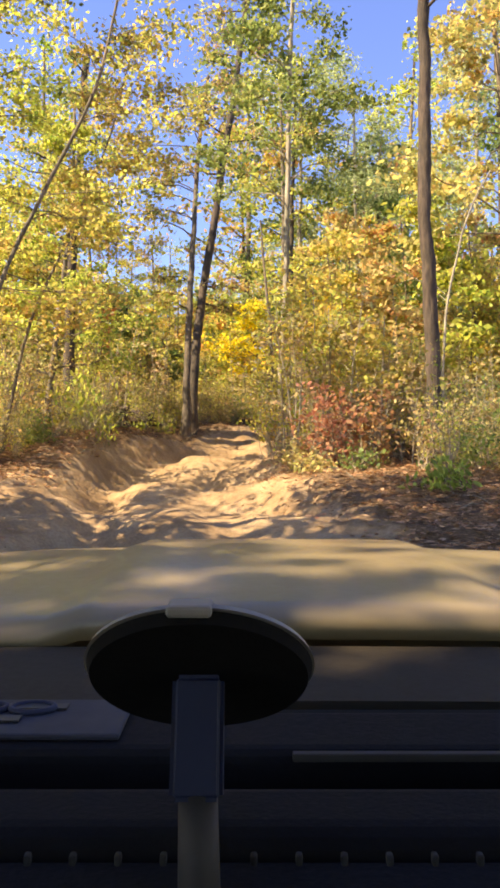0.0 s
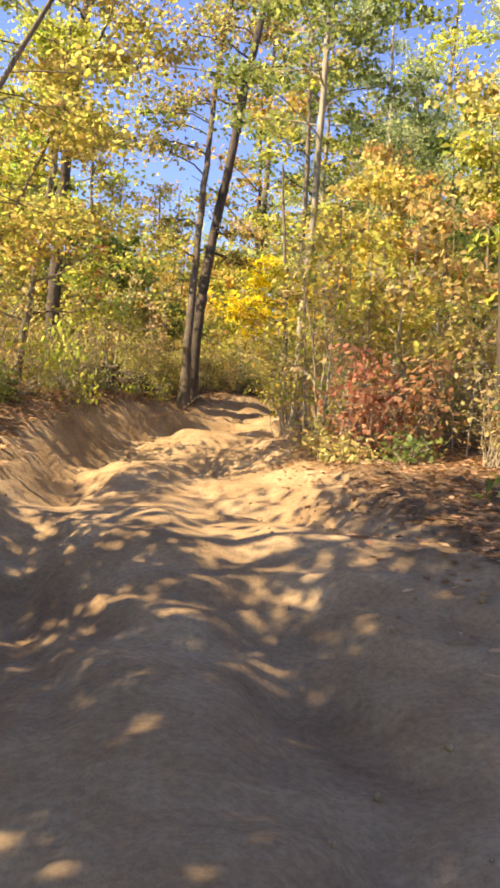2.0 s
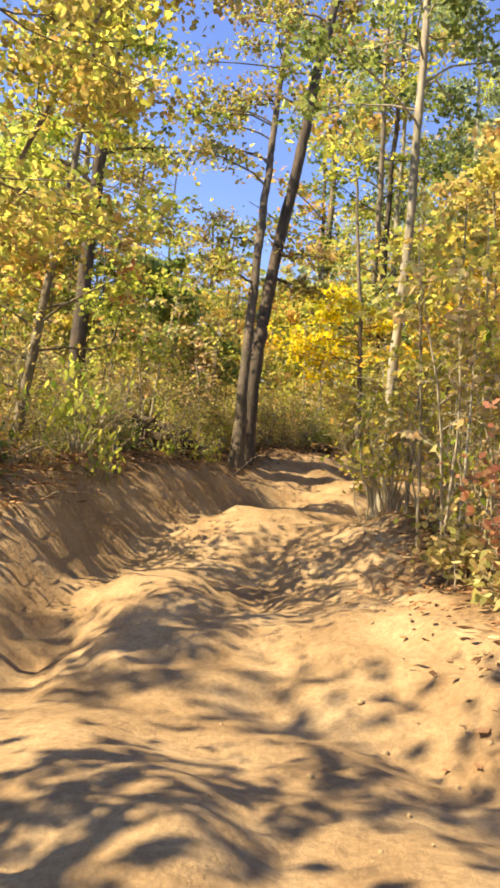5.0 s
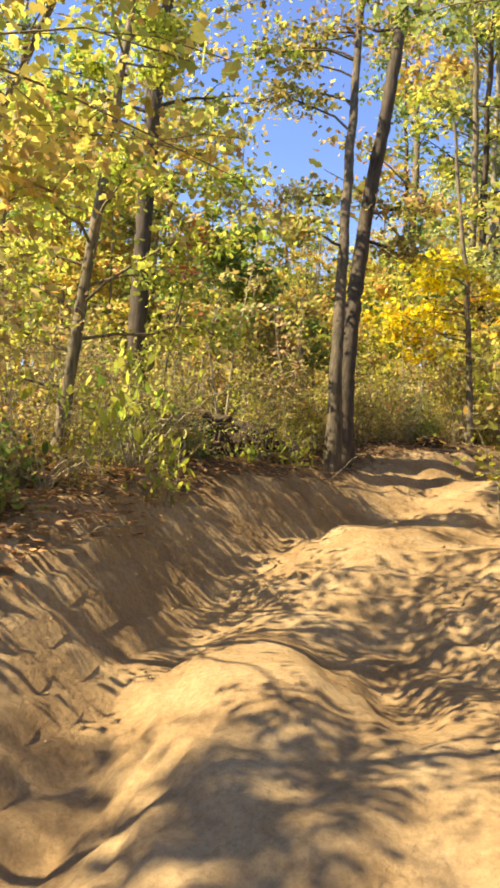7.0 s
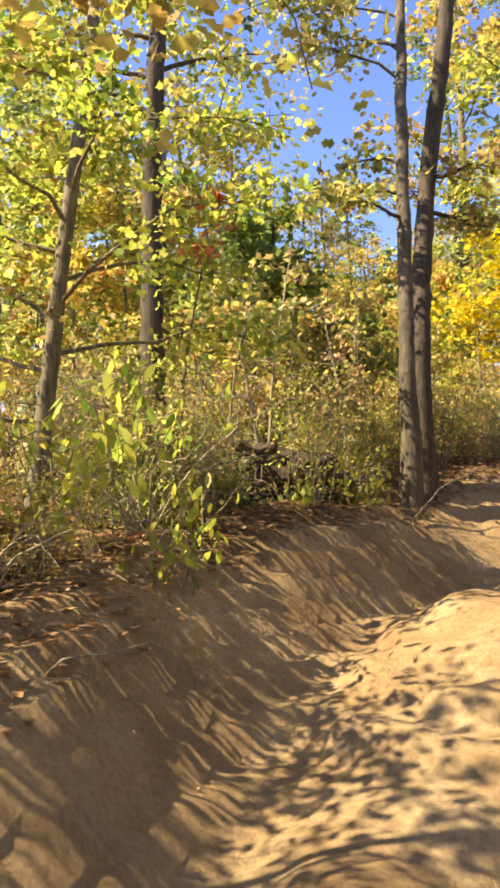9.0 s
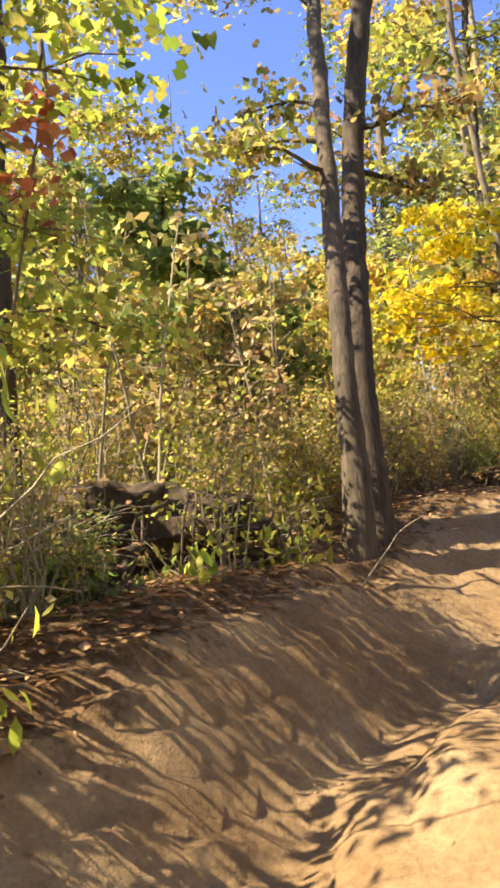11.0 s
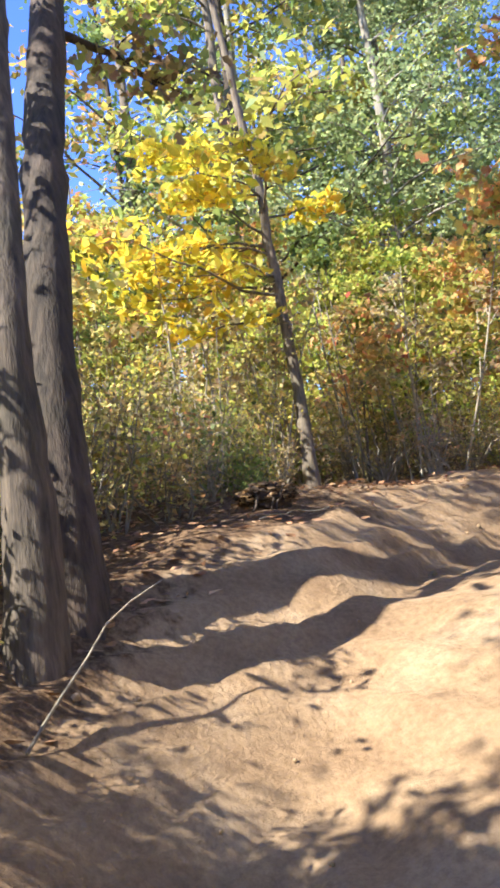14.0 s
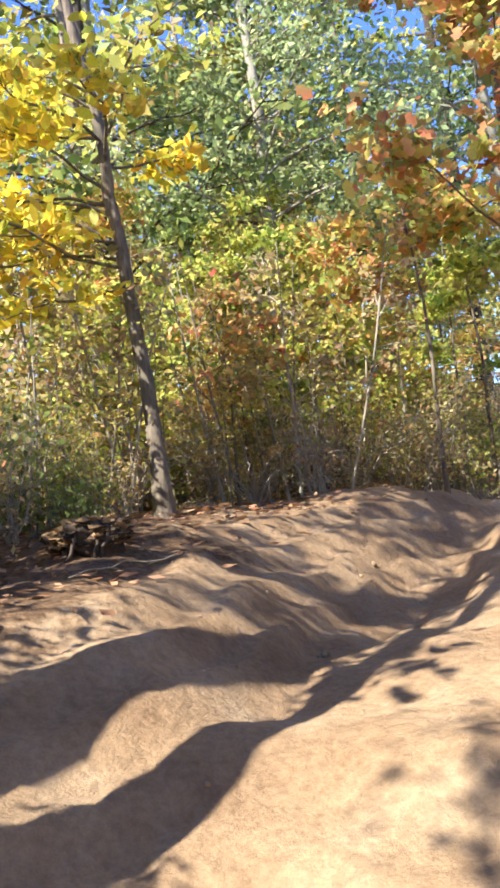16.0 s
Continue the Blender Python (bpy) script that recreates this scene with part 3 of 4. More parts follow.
# saplings in the orange thicket
for k, (x, y, h, mat, word) in enumerate([(1.4, 16.5, 4.6, MIXED, "yellow and tan"), (1.9, 17.4, 5.2, ORANGE, "orange"), (2.6, 15.6, 3.8, ORANGE, "orange"), (1.3, 18.9, 3.8, YELLOW, "yellow"),
                                          (3.3, 18.4, 5.5, GREEN, "green"), (2.2, 20.8, 5.6, ORANGE, "orange"), (4.4, 20.4, 5.2, YELGREEN, "yellow-green")]):
    tree("sapling", f"slim sapling with {word} autumn leaves", [g3(x, y), (x + 0.1, y, ground_z(x, y) + h * 0.6), (x - 0.05, y + 0.1, ground_z(x, y) + h)],
         0.03, 0.01, BARK, mat, 40 + k, limbs=14, first=0.3, reach=1.3, clusters=6, per=13, size=0.115, sigma=0.22, shape="lobed")

# more young trees among the brush, copied from four of their kind
young = []
for k, (mat, word) in enumerate([(YELGREEN, "yellow-green"), (MAPLE, "turning"), (GREEN, "green"), (GOLD, "golden"), (ORANGE, "orange")]):
    x, y = 3.4 - 2.6 * k, 29.5
    z = ground_z(x, y)
    young.append(tree("young_tree", f"young forest tree with {word} leaves among brush", [(x, y, z), (x + 0.05, y, z + 2.2), (x - 0.1, y, z + 4.4)], 0.035, 0.01, BARK, mat, 140 + k,
                      limbs=16, first=0.12, reach=1.3, clusters=6, per=15, size=0.12, sigma=0.2, group="young trees"))
ry = np.random.RandomState(31)
count = 0
for i in range(900):
    x, y = ry.uniform(-10, 9), ry.uniform(14, 36)
    dist = float(side_of_trail(x, y))
    if abs(dist) < 3.0 or (y < 21 and abs(dist) < 3.6) or (abs(x + 1.6) < 0.9 and y < 24) or (x < -2.5 and y < 26) or (-2.2 < x < 2.4 and y < 27.5):
        continue
    s = ry.uniform(0.6, 1.35)
    copy_thing(young[ry.choice(5, p=[0.34, 0.20, 0.10, 0.26, 0.10] if x < 1 else [0.34, 0.28, 0.14, 0.14, 0.10])], pose(x, y, ground_z(x, y), 0, 0, ry.uniform(0, 360)) @ Matrix.Diagonal((s, s, s, 1)))
    count += 1
    if count >= 42:
        break

for x, y, k, s in ((2.7, 28.4, 0, 0.85), (3.6, 28.6, 1, 0.85), (2.0, 28.6, 2, 0.8), (5.0, 27.9, 0, 0.75), (2.3, 30.2, 0, 0.9), (1.75, 27.2, 4, 0.45)):
    copy_thing(young[k], pose(x, y, ground_z(x, y), 0, 0, 40 * x) @ Matrix.Diagonal((s, s, s, 1)))

for x, y, k, s in ((-9.2, 27.0, 0, 1.7), (-7.9, 28.4, 2, 1.6), (-6.6, 27.3, 4, 1.3), (-8.4, 25.4, 1, 1.5), (-5.9, 29.0, 0, 1.35), (-10.3, 29.5, 2, 1.8), (-7.2, 25.0, 3, 1.2), (-4.9, 30.5, 1, 1.1)):
    copy_thing(young[k], pose(x, y, ground_z(x, y), 0, 0, 55 * x) @ Matrix.Diagonal((s, s, s, 1)))

# shrubs along both banks: five kinds, each built once and set out in copies
rs = np.random.RandomState(5)
KINDS = [("faded green-brown brush with many thin stems", BRUSH, 1.9, 0.8), ("yellow-green leafy shrub on the bank", YELGREEN, 2.3, 0.9), ("golden-leaved shrub on the bank", GOLD, 2.0, 0.8),
         ("low green leafy shrub on the bank", GREEN, 1.1, 0.7), ("orange-brown autumn shrub on the bank", ORANGE, 1.8, 0.7),
         ("bare pale canes with a few dry leaves", CANE_LEAF, 2.0, 0.7)]
firsts = []
for k, (word, mat, tall, wide) in enumerate(KINDS):
    firsts.append(shrub("shrub", word, g3(-5.5 - 0.9 * k, 25 + 0.9 * k), tall, wide, mat, 60 + k, group="roadside brush", stems=12 if k == 5 else 10, per=15 if k == 5 else 56, size=0.082, thick=1.25 if k == 5 else 1.1, bark=CANE if k == 5 else None))
tree_spots = [(-1.96, 20.64), (-1.82, 21.0), (0.4, 25.4), (-2.58, 23.5)]
count = 0
for i in range(6000):
    if i % 2:
        y, d = rs.uniform(7, 27), rs.choice([-1, 1]) * (2.0 + 4.5 * rs.uniform() ** 1.6)
        x = float(smooth_interp(y, TRAIL_Y, TRAIL_X)) + d * (1.0 if y < 19 else 1.35)
    else:
        x, y = rs.uniform(-9, 9), rs.uniform(19, 32)
    dist = float(side_of_trail(x, y))
    if abs(dist) < (2.05 if y < 19 else 1.75) or (0 < dist < 2.7 and y < 17) or abs(x) > 12:
        continue
    if (dist > 0 and y < 13.2 and dist < 3.6) or (x + 3.85) ** 2 + (y - 19.6) ** 2 < 1.0 or (dist < 0 and y < 12.5 and dist > -3.6):
        continue
    if min((x - a) ** 2 + (y - b) ** 2 for a, b in tree_spots) < 0.35:
        continue
    if -0.5 < x < 1.9 and 22.5 < y < 26.2:
        continue
    w = [0.34, 0.18, 0.12, 0.08, 0.10, 0.18] if x > -1.3 and y > 21.5 else [0.30, 0.24, 0.20, 0.03, 0.13, 0.10]
    if x > 0.3:
        w = [0.26, 0.14, 0.08, 0.10, 0.20, 0.22] if y < 21 else [0.32, 0.16, 0.08, 0.08, 0.14, 0.22]
    k = rs.choice(6, p=w)
    grow = rs.uniform(0.6, 1.3) * (0.6 if abs(dist) < 2.7 else 1.0) * (0.55 if y < 12.5 else 1.0)
    turn, tall = rs.uniform(0, 360), rs.uniform(0.9, 1.25)
    if not (x > 0.8 and 24.5 < y < 29 and i % 5 < 3):
        copy_thing(firsts[k], pose(x, y, ground_z(x, y), 0, 0, turn) @ Matrix.Diagonal((grow, grow, grow * tall, 1)))
    count += 1
    if count >= 225:
        break
for i in range(100):
    zone = i % 4
    lo, hi = ((-5.2, 17.3), (-2.3, 21.8)) if zone < 2 else (((-1.6, 24.3), (0.0, 26.0)) if zone == 2 else ((2.0, 11.5), (3.8, 14.5)))
    x, y = rs.uniform(lo[0], hi[0]), rs.uniform(lo[1], hi[1])
    if abs(float(side_of_trail(x, y))) < 1.9 or (x + 3.85) ** 2 + (y - 19.6) ** 2 < 0.8 or (zone == 3 and (x < 3.2 or i % 8 == 3)) or min((x - a) ** 2 + (y - b) ** 2 for a, b in tree_spots) < 0.12:
        continue
    s = rs.uniform(0.3, 0.7) if zone < 2 else rs.uniform(0.28, 0.5)
    copy_thing(firsts[rs.choice(5, p=[0.36, 0.28, 0.18, 0.10, 0.08])], pose(x, y, ground_z(x, y), 0, 0, rs.uniform(0, 360)) @ Matrix.Diagonal((s, s, s, 1)))
for i in range(34):
    y = rs.uniform(24.6, 31)
    x = float(smooth_interp(y, TRAIL_Y, TRAIL_X)) - rs.uniform(1.9, 3.3) * 1.6
    if x < 1.4:
        continue
    s = rs.uniform(0.4, 0.8)
    copy_thing(firsts[rs.choice(6, p=[0.30, 0.18, 0.08, 0.08, 0.14, 0.22])], pose(x, y, ground_z(x, y), 0, 0, rs.uniform(0, 360)) @ Matrix.Diagonal((s, s, s, 1)))
shrub("shrub", "russet-leaved bush on the edge of the bank", g3(1.1, 12.4), 1.35, 0.55, RUSSET, 80, stems=16, per=44, size=0.09, sigma=0.11, shape="lobed")
shrub("shrub", "russet-leaved bush on the edge of the bank", g3(1.75, 12.6), 1.3, 0.5, RUSSET, 81, stems=13, per=40, size=0.09, sigma=0.11, shape="lobed")
shrub("shrub", "low faded leafy shrub on the bank", g3(0.75, 12.1), 0.4, 0.3, BRUSH, 83, stems=9, per=30, size=0.09, sigma=0.12)
shrub("shrub", "low green shrub on the bank edge", g3(1.5, 11.9), 0.4, 0.4, GREEN, 84, stems=8, per=30, size=0.075, sigma=0.12)
for i, (x, y, h, mat, word) in enumerate([(0.35, 16.4, 2.3, YELGREEN, "yellow-green"), (0.75, 15.3, 2.0, MIXED, "yellow and tan"), (0.95, 14.1, 1.6, YELGREEN, "yellow-green"), (1.5, 13.8, 2.2, MIXED, "yellow and tan"),
                                          (0.25, 17.2, 1.7, GOLD, "golden"), (2.2, 14.3, 2.6, ORANGE, "orange"), (2.5, 11.9, 1.2, BRUSH, "faded"), (3.2, 11.7, 1.5, BRUSH, "faded"), (2.9, 11.3, 0.9, GREEN, "green"), (0.6, 13.2, 0.6, BRUSH, "faded"), (-4.2, 14.6, 0.5, GREEN, "green"), (-4.5, 15.4, 0.6, GREEN, "green"), (-4.0, 17.6, 0.6, GREEN, "green"), (-3.6, 18.3, 0.45, GREEN, "green")]):
    shrub("shrub", f"leafy shrub with {word} leaves on the bank", g3(x, y), h, 0.3 * h, mat, 440 + i, stems=13, per=36, size=0.075, sigma=0.13, group="roadside brush", shape="lobed", bare=0.3, bark=CANE)
for i, (x, y, h) in enumerate([(-2.45, 19.95, 0.5), (-2.5, 20.6, 0.6), (-2.7, 20.9, 0.7), (-2.9, 18.9, 0.3)]):
    shrub("shrub", "small drooping yellow-green plant on the litter", g3(x, y), h, 0.35, YELGREEN, 400 + i, stems=8, per=9, size=0.10, sigma=0.08, group="bank plants", shape="pointed", droop=1.3)
# low brush along the far edge of the bend
for i in range(30):
    x = rs.uniform(0.9, 5.2)
    y = 25.9 + max(0.0, x - 2.9) * 0.6 + rs.uniform(0, 2.2)
    s = rs.uniform(0.3, 0.9)
    copy_thing(firsts[rs.choice(6, p=[0.28, 0.16, 0.08, 0.08, 0.18, 0.22])], pose(x, y, ground_z(x, y), 0, 0, rs.uniform(0, 360)) @ Matrix.Diagonal((s, s, s, 1)))
for i, (x, y, h) in enumerate([(3.6, 26.3, 3.2), (4.7, 27.0, 3.0)]):
    tree("sapling", "slim maple sapling with green, yellow and red leaves" if i == 0 else "slim sapling with yellow-green leaves", [g3(x, y), (x + 0.08, y, ground_z(x, y) + h * 0.6), (x - 0.1, y - 0.1, ground_z(x, y) + h)],
         0.028, 0.01, BARK, MAPLE if i == 0 else YELGREEN, 420 + i, limbs=17, first=0.25, reach=1.4, clusters=6, per=15, size=0.125, shape="lobed", sigma=0.24)
for i, (x, y, h, mat, word) in enumerate([(1.5, 26.9, 2.3, FLAME, "orange and red"), (-3.4, 22.3, 2.2, FLAME, "orange and red"), (-2.9, 23.6, 2.8, ORANGE, "orange"), (-4.4, 23.2, 2.6, FLAME, "orange and red"), (-2.3, 24.6, 2.6, ORANGE, "orange")]):
    tree("sapling", f"slim sapling with {word} leaves in the brush", [g3(x, y), (x + 0.06, y, ground_z(x, y) + h * 0.6), (x - 0.1, y - 0.1, ground_z(x, y) + h)],
         0.022, 0.008, BARK, mat, 520 + i, limbs=12, first=0.35, reach=0.9, clusters=5, per=6, size=0.10, shape="lobed", sigma=0.17)
shrub("shrub", "small bright green plant on the leaf litter", g3(2.34, 9.7), 0.45, 0.3, GREENPLANT, 82, stems=8, per=26, size=0.12, shape="pointed", droop=1.1)

for x, y, h, big in ((-4.0, 16.2, 1.35, 0.15), (-3.75, 16.9, 1.4, 0.15), (-2.7, 21.5, 1.0, 0.12), (-3.3, 16.5, 0.8, 0.10), (-4.3, 18.0, 1.3, 0.14)):
    shrub("shrub", "leafy shrub with long drooping yellow-green leaves", g3(x, y), h, 0.6, YELGREEN, int(x * 100) + 900, stems=7, per=14, size=big, sigma=0.10, group="roadside brush", shape="pointed", droop=1.6)
tree("sapling", "straight thin sapling with few leaves", [g3(-2.56, 23.4), (-2.58, 23.5, 5.2), (-2.62, 23.5, 7.3)], 0.02, 0.006, TWIG, GOLD, 27, limbs=12, first=0.25, reach=0.6, clusters=3, per=4, size=0.08, sigma=0.25)


# low tangled growth on the leaf-strewn bank
rl = np.random.RandomState(91)
for i in range(34):
    y = rl.uniform(13.6, 19.2)
    x = float(smooth_interp(y, TRAIL_Y, TRAIL_X)) - 2.1 - 1.5 * rl.uniform()
    if (x + 3.85) ** 2 + (y - 19.3) ** 2 < 1.2:
        continue
    s = rl.uniform(0.18, 0.42)
    copy_thing(firsts[rl.choice(6, p=[0.34, 0.16, 0.06, 0.18, 0.08, 0.18])], pose(x, y, ground_z(x, y), 0, 0, rl.uniform(0, 360)) @ Matrix.Diagonal((s, s, s * 1.15, 1)))

# slim bare stems that stand close together in the undergrowth
poles = []
for k in range(3):
    x, y = 1.5 + 1.1 * k, 27.2
    poles.append(tree("sapling", "thin upright bare stem in the undergrowth", [g3(x, y), (x + 0.05, y, ground_z(x, y) + 1.2), (x - 0.08 + 0.1 * k, y, ground_z(x, y) + 2.4)], 0.015, 0.005, (CANE, TWIG, BARK_PALE)[k], (CANE_LEAF, MIXED, YELGREEN)[k], 480 + k,
                      limbs=9, first=0.3, reach=0.5, rise=1.1, clusters=3, per=3, size=0.09, sigma=0.12, group="undergrowth stems"))
rp = np.random.RandomState(61)
for lo_x, hi_x, lo_y, hi_y, number in ((-0.6, 5.4, 26.0, 28.4, 60), (0.45, 2.6, 13.0, 17.0, 30), (-4.6, -2.4, 20.4, 23.5, 18), (-1.2, 0.2, 24.4, 26.0, 10)):
    for i in range(number):
        x, y = rp.uniform(lo_x, hi_x), rp.uniform(lo_y, hi_y) + (0.5 * max(0.0, rp.uniform(-1, 1)))
        if lo_x == -0.6 and x > 2.9:
            y += (x - 2.9) * 0.5
        s = rp.uniform(0.5, 1.3)
        if abs(float(side_of_trail(x, y))) < 1.9:
            continue
        copy_thing(poles[i % 3], pose(x, y, ground_z(x, y), rp.normal() * 7, rp.normal() * 7, rp.uniform(0, 360)) @ Matrix.Diagonal((s, s, s, 1)))


def dead_brush(at, reach, seed, stems=20):
    """A tangle of long dead stems that rise from one foot and arch over."""
    rng = np.random.RandomState(seed)
    owner = thing("dead_brush", Vector(at), "tangle of pale dead arching stems on the bank", "brush", "dead brush")
    for i in range(stems):
        az, ln, s = rng.uniform(0, 2 * pi), reach * rng.uniform(0.6, 1.1), np.linspace(0, 1, 9)
        line = np.stack([cos(az) * ln * s**1.3, sin(az) * ln * s**1.3, ln * (1.35 * s - rng.uniform(0.5, 1.1) * s**2) - 0.04], 1)
        line[1:] += np.cumsum(rng.normal(size=(8, 3)) * 0.022 * reach, axis=0)
        v, f = tube(line, np.linspace(0.0075, 0.0025, 9), 4)
        part("stem", mesh_from("dead_stem", v, f, CANE, True), owner)


for i, (x, y, r) in enumerate([(-3.7, 17.0, 1.1), (-4.1, 15.6, 0.9), (-3.9, 18.5, 0.9), (-2.6, 20.4, 0.6), (0.2, 26.4, 1.2), (1.6, 26.6, 1.1), (3.0, 27.0, 1.3), (-0.9, 25.2, 0.9)]):
    dead_brush(g3(x, y), r, 500 + i)


def root_mass(name, label, at, wide, tall, seed, roots):
    """A dark undercut ledge of earth held by roots, its top strewn with fallen leaves."""
    rng = np.random.RandomState(seed)
    t = thing(name, at, label, "stump")
    bm = bmesh.new()
    bmesh.ops.create_icosphere(bm, subdivisions=5, radius=1)
    for v in bm.verts:
        n = noise.fractal(v.co * 1.6 + Vector((seed, 0, 0)), 1.0, 2.0, 5)
        m = noise.fractal(v.co * 6 + Vector((0, seed, 0)), 1.0, 2.0, 3)
        q = v.co * (1 + 0.42 * n + 0.09 * m)
        under = 0.72 if q.z < 0 else 1.0
        v.co = Vector((q.x * wide * under, q.y * wide * 0.55 * under, (min(q.z, 0.95) * 0.46 + 0.3 + 0.05 * m) * tall))
    shell = np.array([v.co[:] for v in bm.verts if v.co.z > 0.2 * tall])
    part_bm("body", bm, DARK_EARTH, t, "", True)
    for i in range(roots):
        x = rng.uniform(-0.85, 0.85) * wide
        line = np.array([[x, -wide * 0.30, tall * 0.62], [x + 0.03, -wide * 0.52, tall * 0.45], [x + rng.normal() * 0.05, -wide * 0.56, tall * 0.15], [x + rng.normal() * 0.08, -wide * 0.52, -0.08]])
        v, f = tube(spine_curve(line, 9, rng, 0.008), np.linspace(0.014, 0.006, 9), 5)
        part("root", mesh_from(name + "_root", v, f, BARK_DARK, True), t)
    c = shell[rng.randint(0, len(shell), 260)] + np.array([0, 0, 0.012])
    v, f = leaves(c, 0.085, rng, droop=0.0, shape="lobed")
    w8 = v.reshape(260, -1, 3)
    w8[:, :, 2] = c[:, None, 2] + (w8[:, :, 2] - c[:, None, 2]) * 0.5
    tagged(part("leaf_cover", mesh_from(name + "_leaves", w8.reshape(-1, 3), f, DRY), t), kind="stuff")
    return t


DARK_EARTH = bark_material("dark_root_earth", (0.032, 0.021, 0.014), (0.10, 0.064, 0.040), 9, 0.8)
root_mass("tree_stump", "dark weathered root stump beside the trail", g3(-0.42, 23.5, -0.06), 0.26, 0.30, 3, 3)
root_mass("root_mound", "dark undercut mound of roots and earth on the bank", g3(-3.95, 19.95, -0.1), 1.15, 1.0, 4, 12)
root_mass("root_mound", "low earthen hump with roots below the mound", g3(-3.95, 18.9, -0.14), 0.85, 0.6, 6, 7)
root_mass("root_mound", "low ledge of dark earth and roots under the brush", g3(-5.2, 19.9, -0.1), 0.9, 0.6, 8, 6)

# trees of the wood behind: five kinds, copied
woods = []
for k, (word, mat, bark, h, rch) in enumerate([("yellow-green forest tree with a leafy crown", YELGREEN, BARK, 13, 2.9), ("golden autumn forest tree with a leafy crown", GOLD, BARK, 12, 2.7), ("green forest tree with a leafy crown", GREEN, BARK_DARK, 14, 3.0),
                                              ("orange autumn forest tree with a leafy crown", ORANGE, BARK, 11, 2.6), ("blue-green forest tree with a leafy crown", BLUEGREEN, BARK_PALE, 15, 3.0)]):
    x, y = -16 + 7.5 * k, 38.0
    z = ground_z(x, y)
    woods.append(tree("forest_tree", word, [(x, y, z), (x + 0.1, y, z + h * 0.5), (x - 0.2, y + 0.1, z + h)], 0.13, 0.04, bark, mat, 100 + k, limbs=24, first=0.16, reach=rch,
                      clusters=6, per=10, size=0.2, sigma=0.36, group="forest trees"))
fine = tree("forest_tree", "tall blue-green forest tree with small leaves", [g3(3.6, 30.5), (3.7, 30.5, 11.0), (3.5, 30.6, 18.5)], 0.12, 0.04, BARK_PALE, BLUEGREEN, 106, limbs=30, first=0.2, reach=2.8,
            clusters=7, per=26, size=0.11, sigma=0.34, group="forest trees")
for x, y, size_up in ((8.5, 31.0, 1.2), (1.6, 33.0, 1.15)):
    copy_thing(fine, pose(x, y, ground_z(x, y), 0, 0, 70 * x) @ Matrix.Diagonal((size_up, size_up, size_up, 1)))
count = 0
for i in range(1200):
    x, y = rs.uniform(-30, 34), rs.uniform(-5, 62)
    d = float(side_of_trail(x, y))
    if abs(d) < (6.2 if y > 12.5 else 4.4):
        continue
    away = sqrt((x + 1) ** 2 + (y - 10) ** 2)
    az = math.degrees(atan2(-(x + 1), y - 10))
    scale = rs.uniform(0.75, 1.3)
    if 3 < az < 20 and y > 23:
        scale *= 0.45
    elif x < -3.5 and 16 < y < 36:
        scale *= 0.36 if y < 24 else 0.5
    if x < -6.5 - 0.55 * (y - 18) and y > 12.5:
        continue
    if (y < 12.5 and x < -11) or (x > 0 and -3 < y < 17 and d < 8.5):
        continue
    if x > max(0.4 * y + 2.5, 0.85 * (y - 19) + 3) and y > 3:
        continue
    k = rs.choice(5, p=[0.32, 0.26, 0.14, 0.12, 0.16])
    copy_thing(woods[k], pose(x, y, ground_z(x, y), 0, 0, rs.uniform(0, 360)) @ Matrix.Diagonal((scale, scale, scale, 1)))
    count += 1
    if count >= 74:
        break

# first ten stand out of view, added to shade the truck and near trail
for x, y, k, s in ((-4.9, 0.6, 2, 0.85), (-6.6, -0.2, 0, 0.95), (-5.2, -1.6, 1, 0.95), (-7.6, -2.4, 2, 1.0), (-4.9, 3.0, 0, 0.85), (-5.5, 5.2, 1, 0.9), (-5.7, 6.6, 0, 0.9), (-6.9, 5.6, 2, 1.0), (-5.2, 3.9, 0, 0.9), (-7.2, 3.6, 1, 1.0), (-8.6, 19.0, 0, 0.36), (-9.0, 21.6, 1, 0.4), (-9.6, 24.6, 0, 0.6), (-11.0, 27.5, 2, 0.8), (0.8, 31.0, 0, 1.15), (-5.0, 36.0, 3, 0.78), (-4.1, 35.0, 0, 0.62), (-6.3, 37.0, 1, 0.66), (-0.8, 36.5, 1, 1.4), (11.0, 36.0, 2, 1.5), (7.5, 40.0, 0, 1.5), (13.0, 33.0, 4, 1.4), (-9.4, 33.0, 0, 1.25), (-10.4, 37.5, 1, 1.3)):
    copy_thing(woods[k], pose(x, y, ground_z(x, y), 0, 0, 70 * x) @ Matrix.Diagonal((s, s, s, 1)))

# far wood on the hill
rf = np.random.RandomState(9)
n = 520
az, rr = rf.uniform(-1.35, 1.35, n), rf.uniform(46, 85, n)
cx, cy = rr * np.sin(az), rr * np.cos(az)
cz = height(cx, cy)
hh = rf.uniform(6, 15, n) * np.where((az > -0.36) & (az < -0.02), 0.62, 1.0)
c = np.stack([cx, cy, cz], 1)
tufts = np.repeat(c, 14, 0) + np.stack([rf.normal(size=n * 14) * 1.3, rf.normal(size=n * 14) * 1.3, np.repeat(hh, 14) * rf.uniform(0.05, 1, n * 14)], 1)
cc = np.repeat(tufts, 10, 0) + rf.normal(size=(n * 140, 3)) * 0.5
sel = rf.randint(0, 3, n)
who = np.repeat(sel, 140)
far = thing("far_wood", (0, 0, 0), "distant autumn wood on the rising hill", "forest", kind="stuff")
for k, mat in enumerate((YELGREEN, GOLD, BLUEGREEN)):
    v, f = leaves(cc[who == k], 0.5, rf, shape="plain")
    part("foliage", mesh_from("far_foliage", v, f, mat), far)
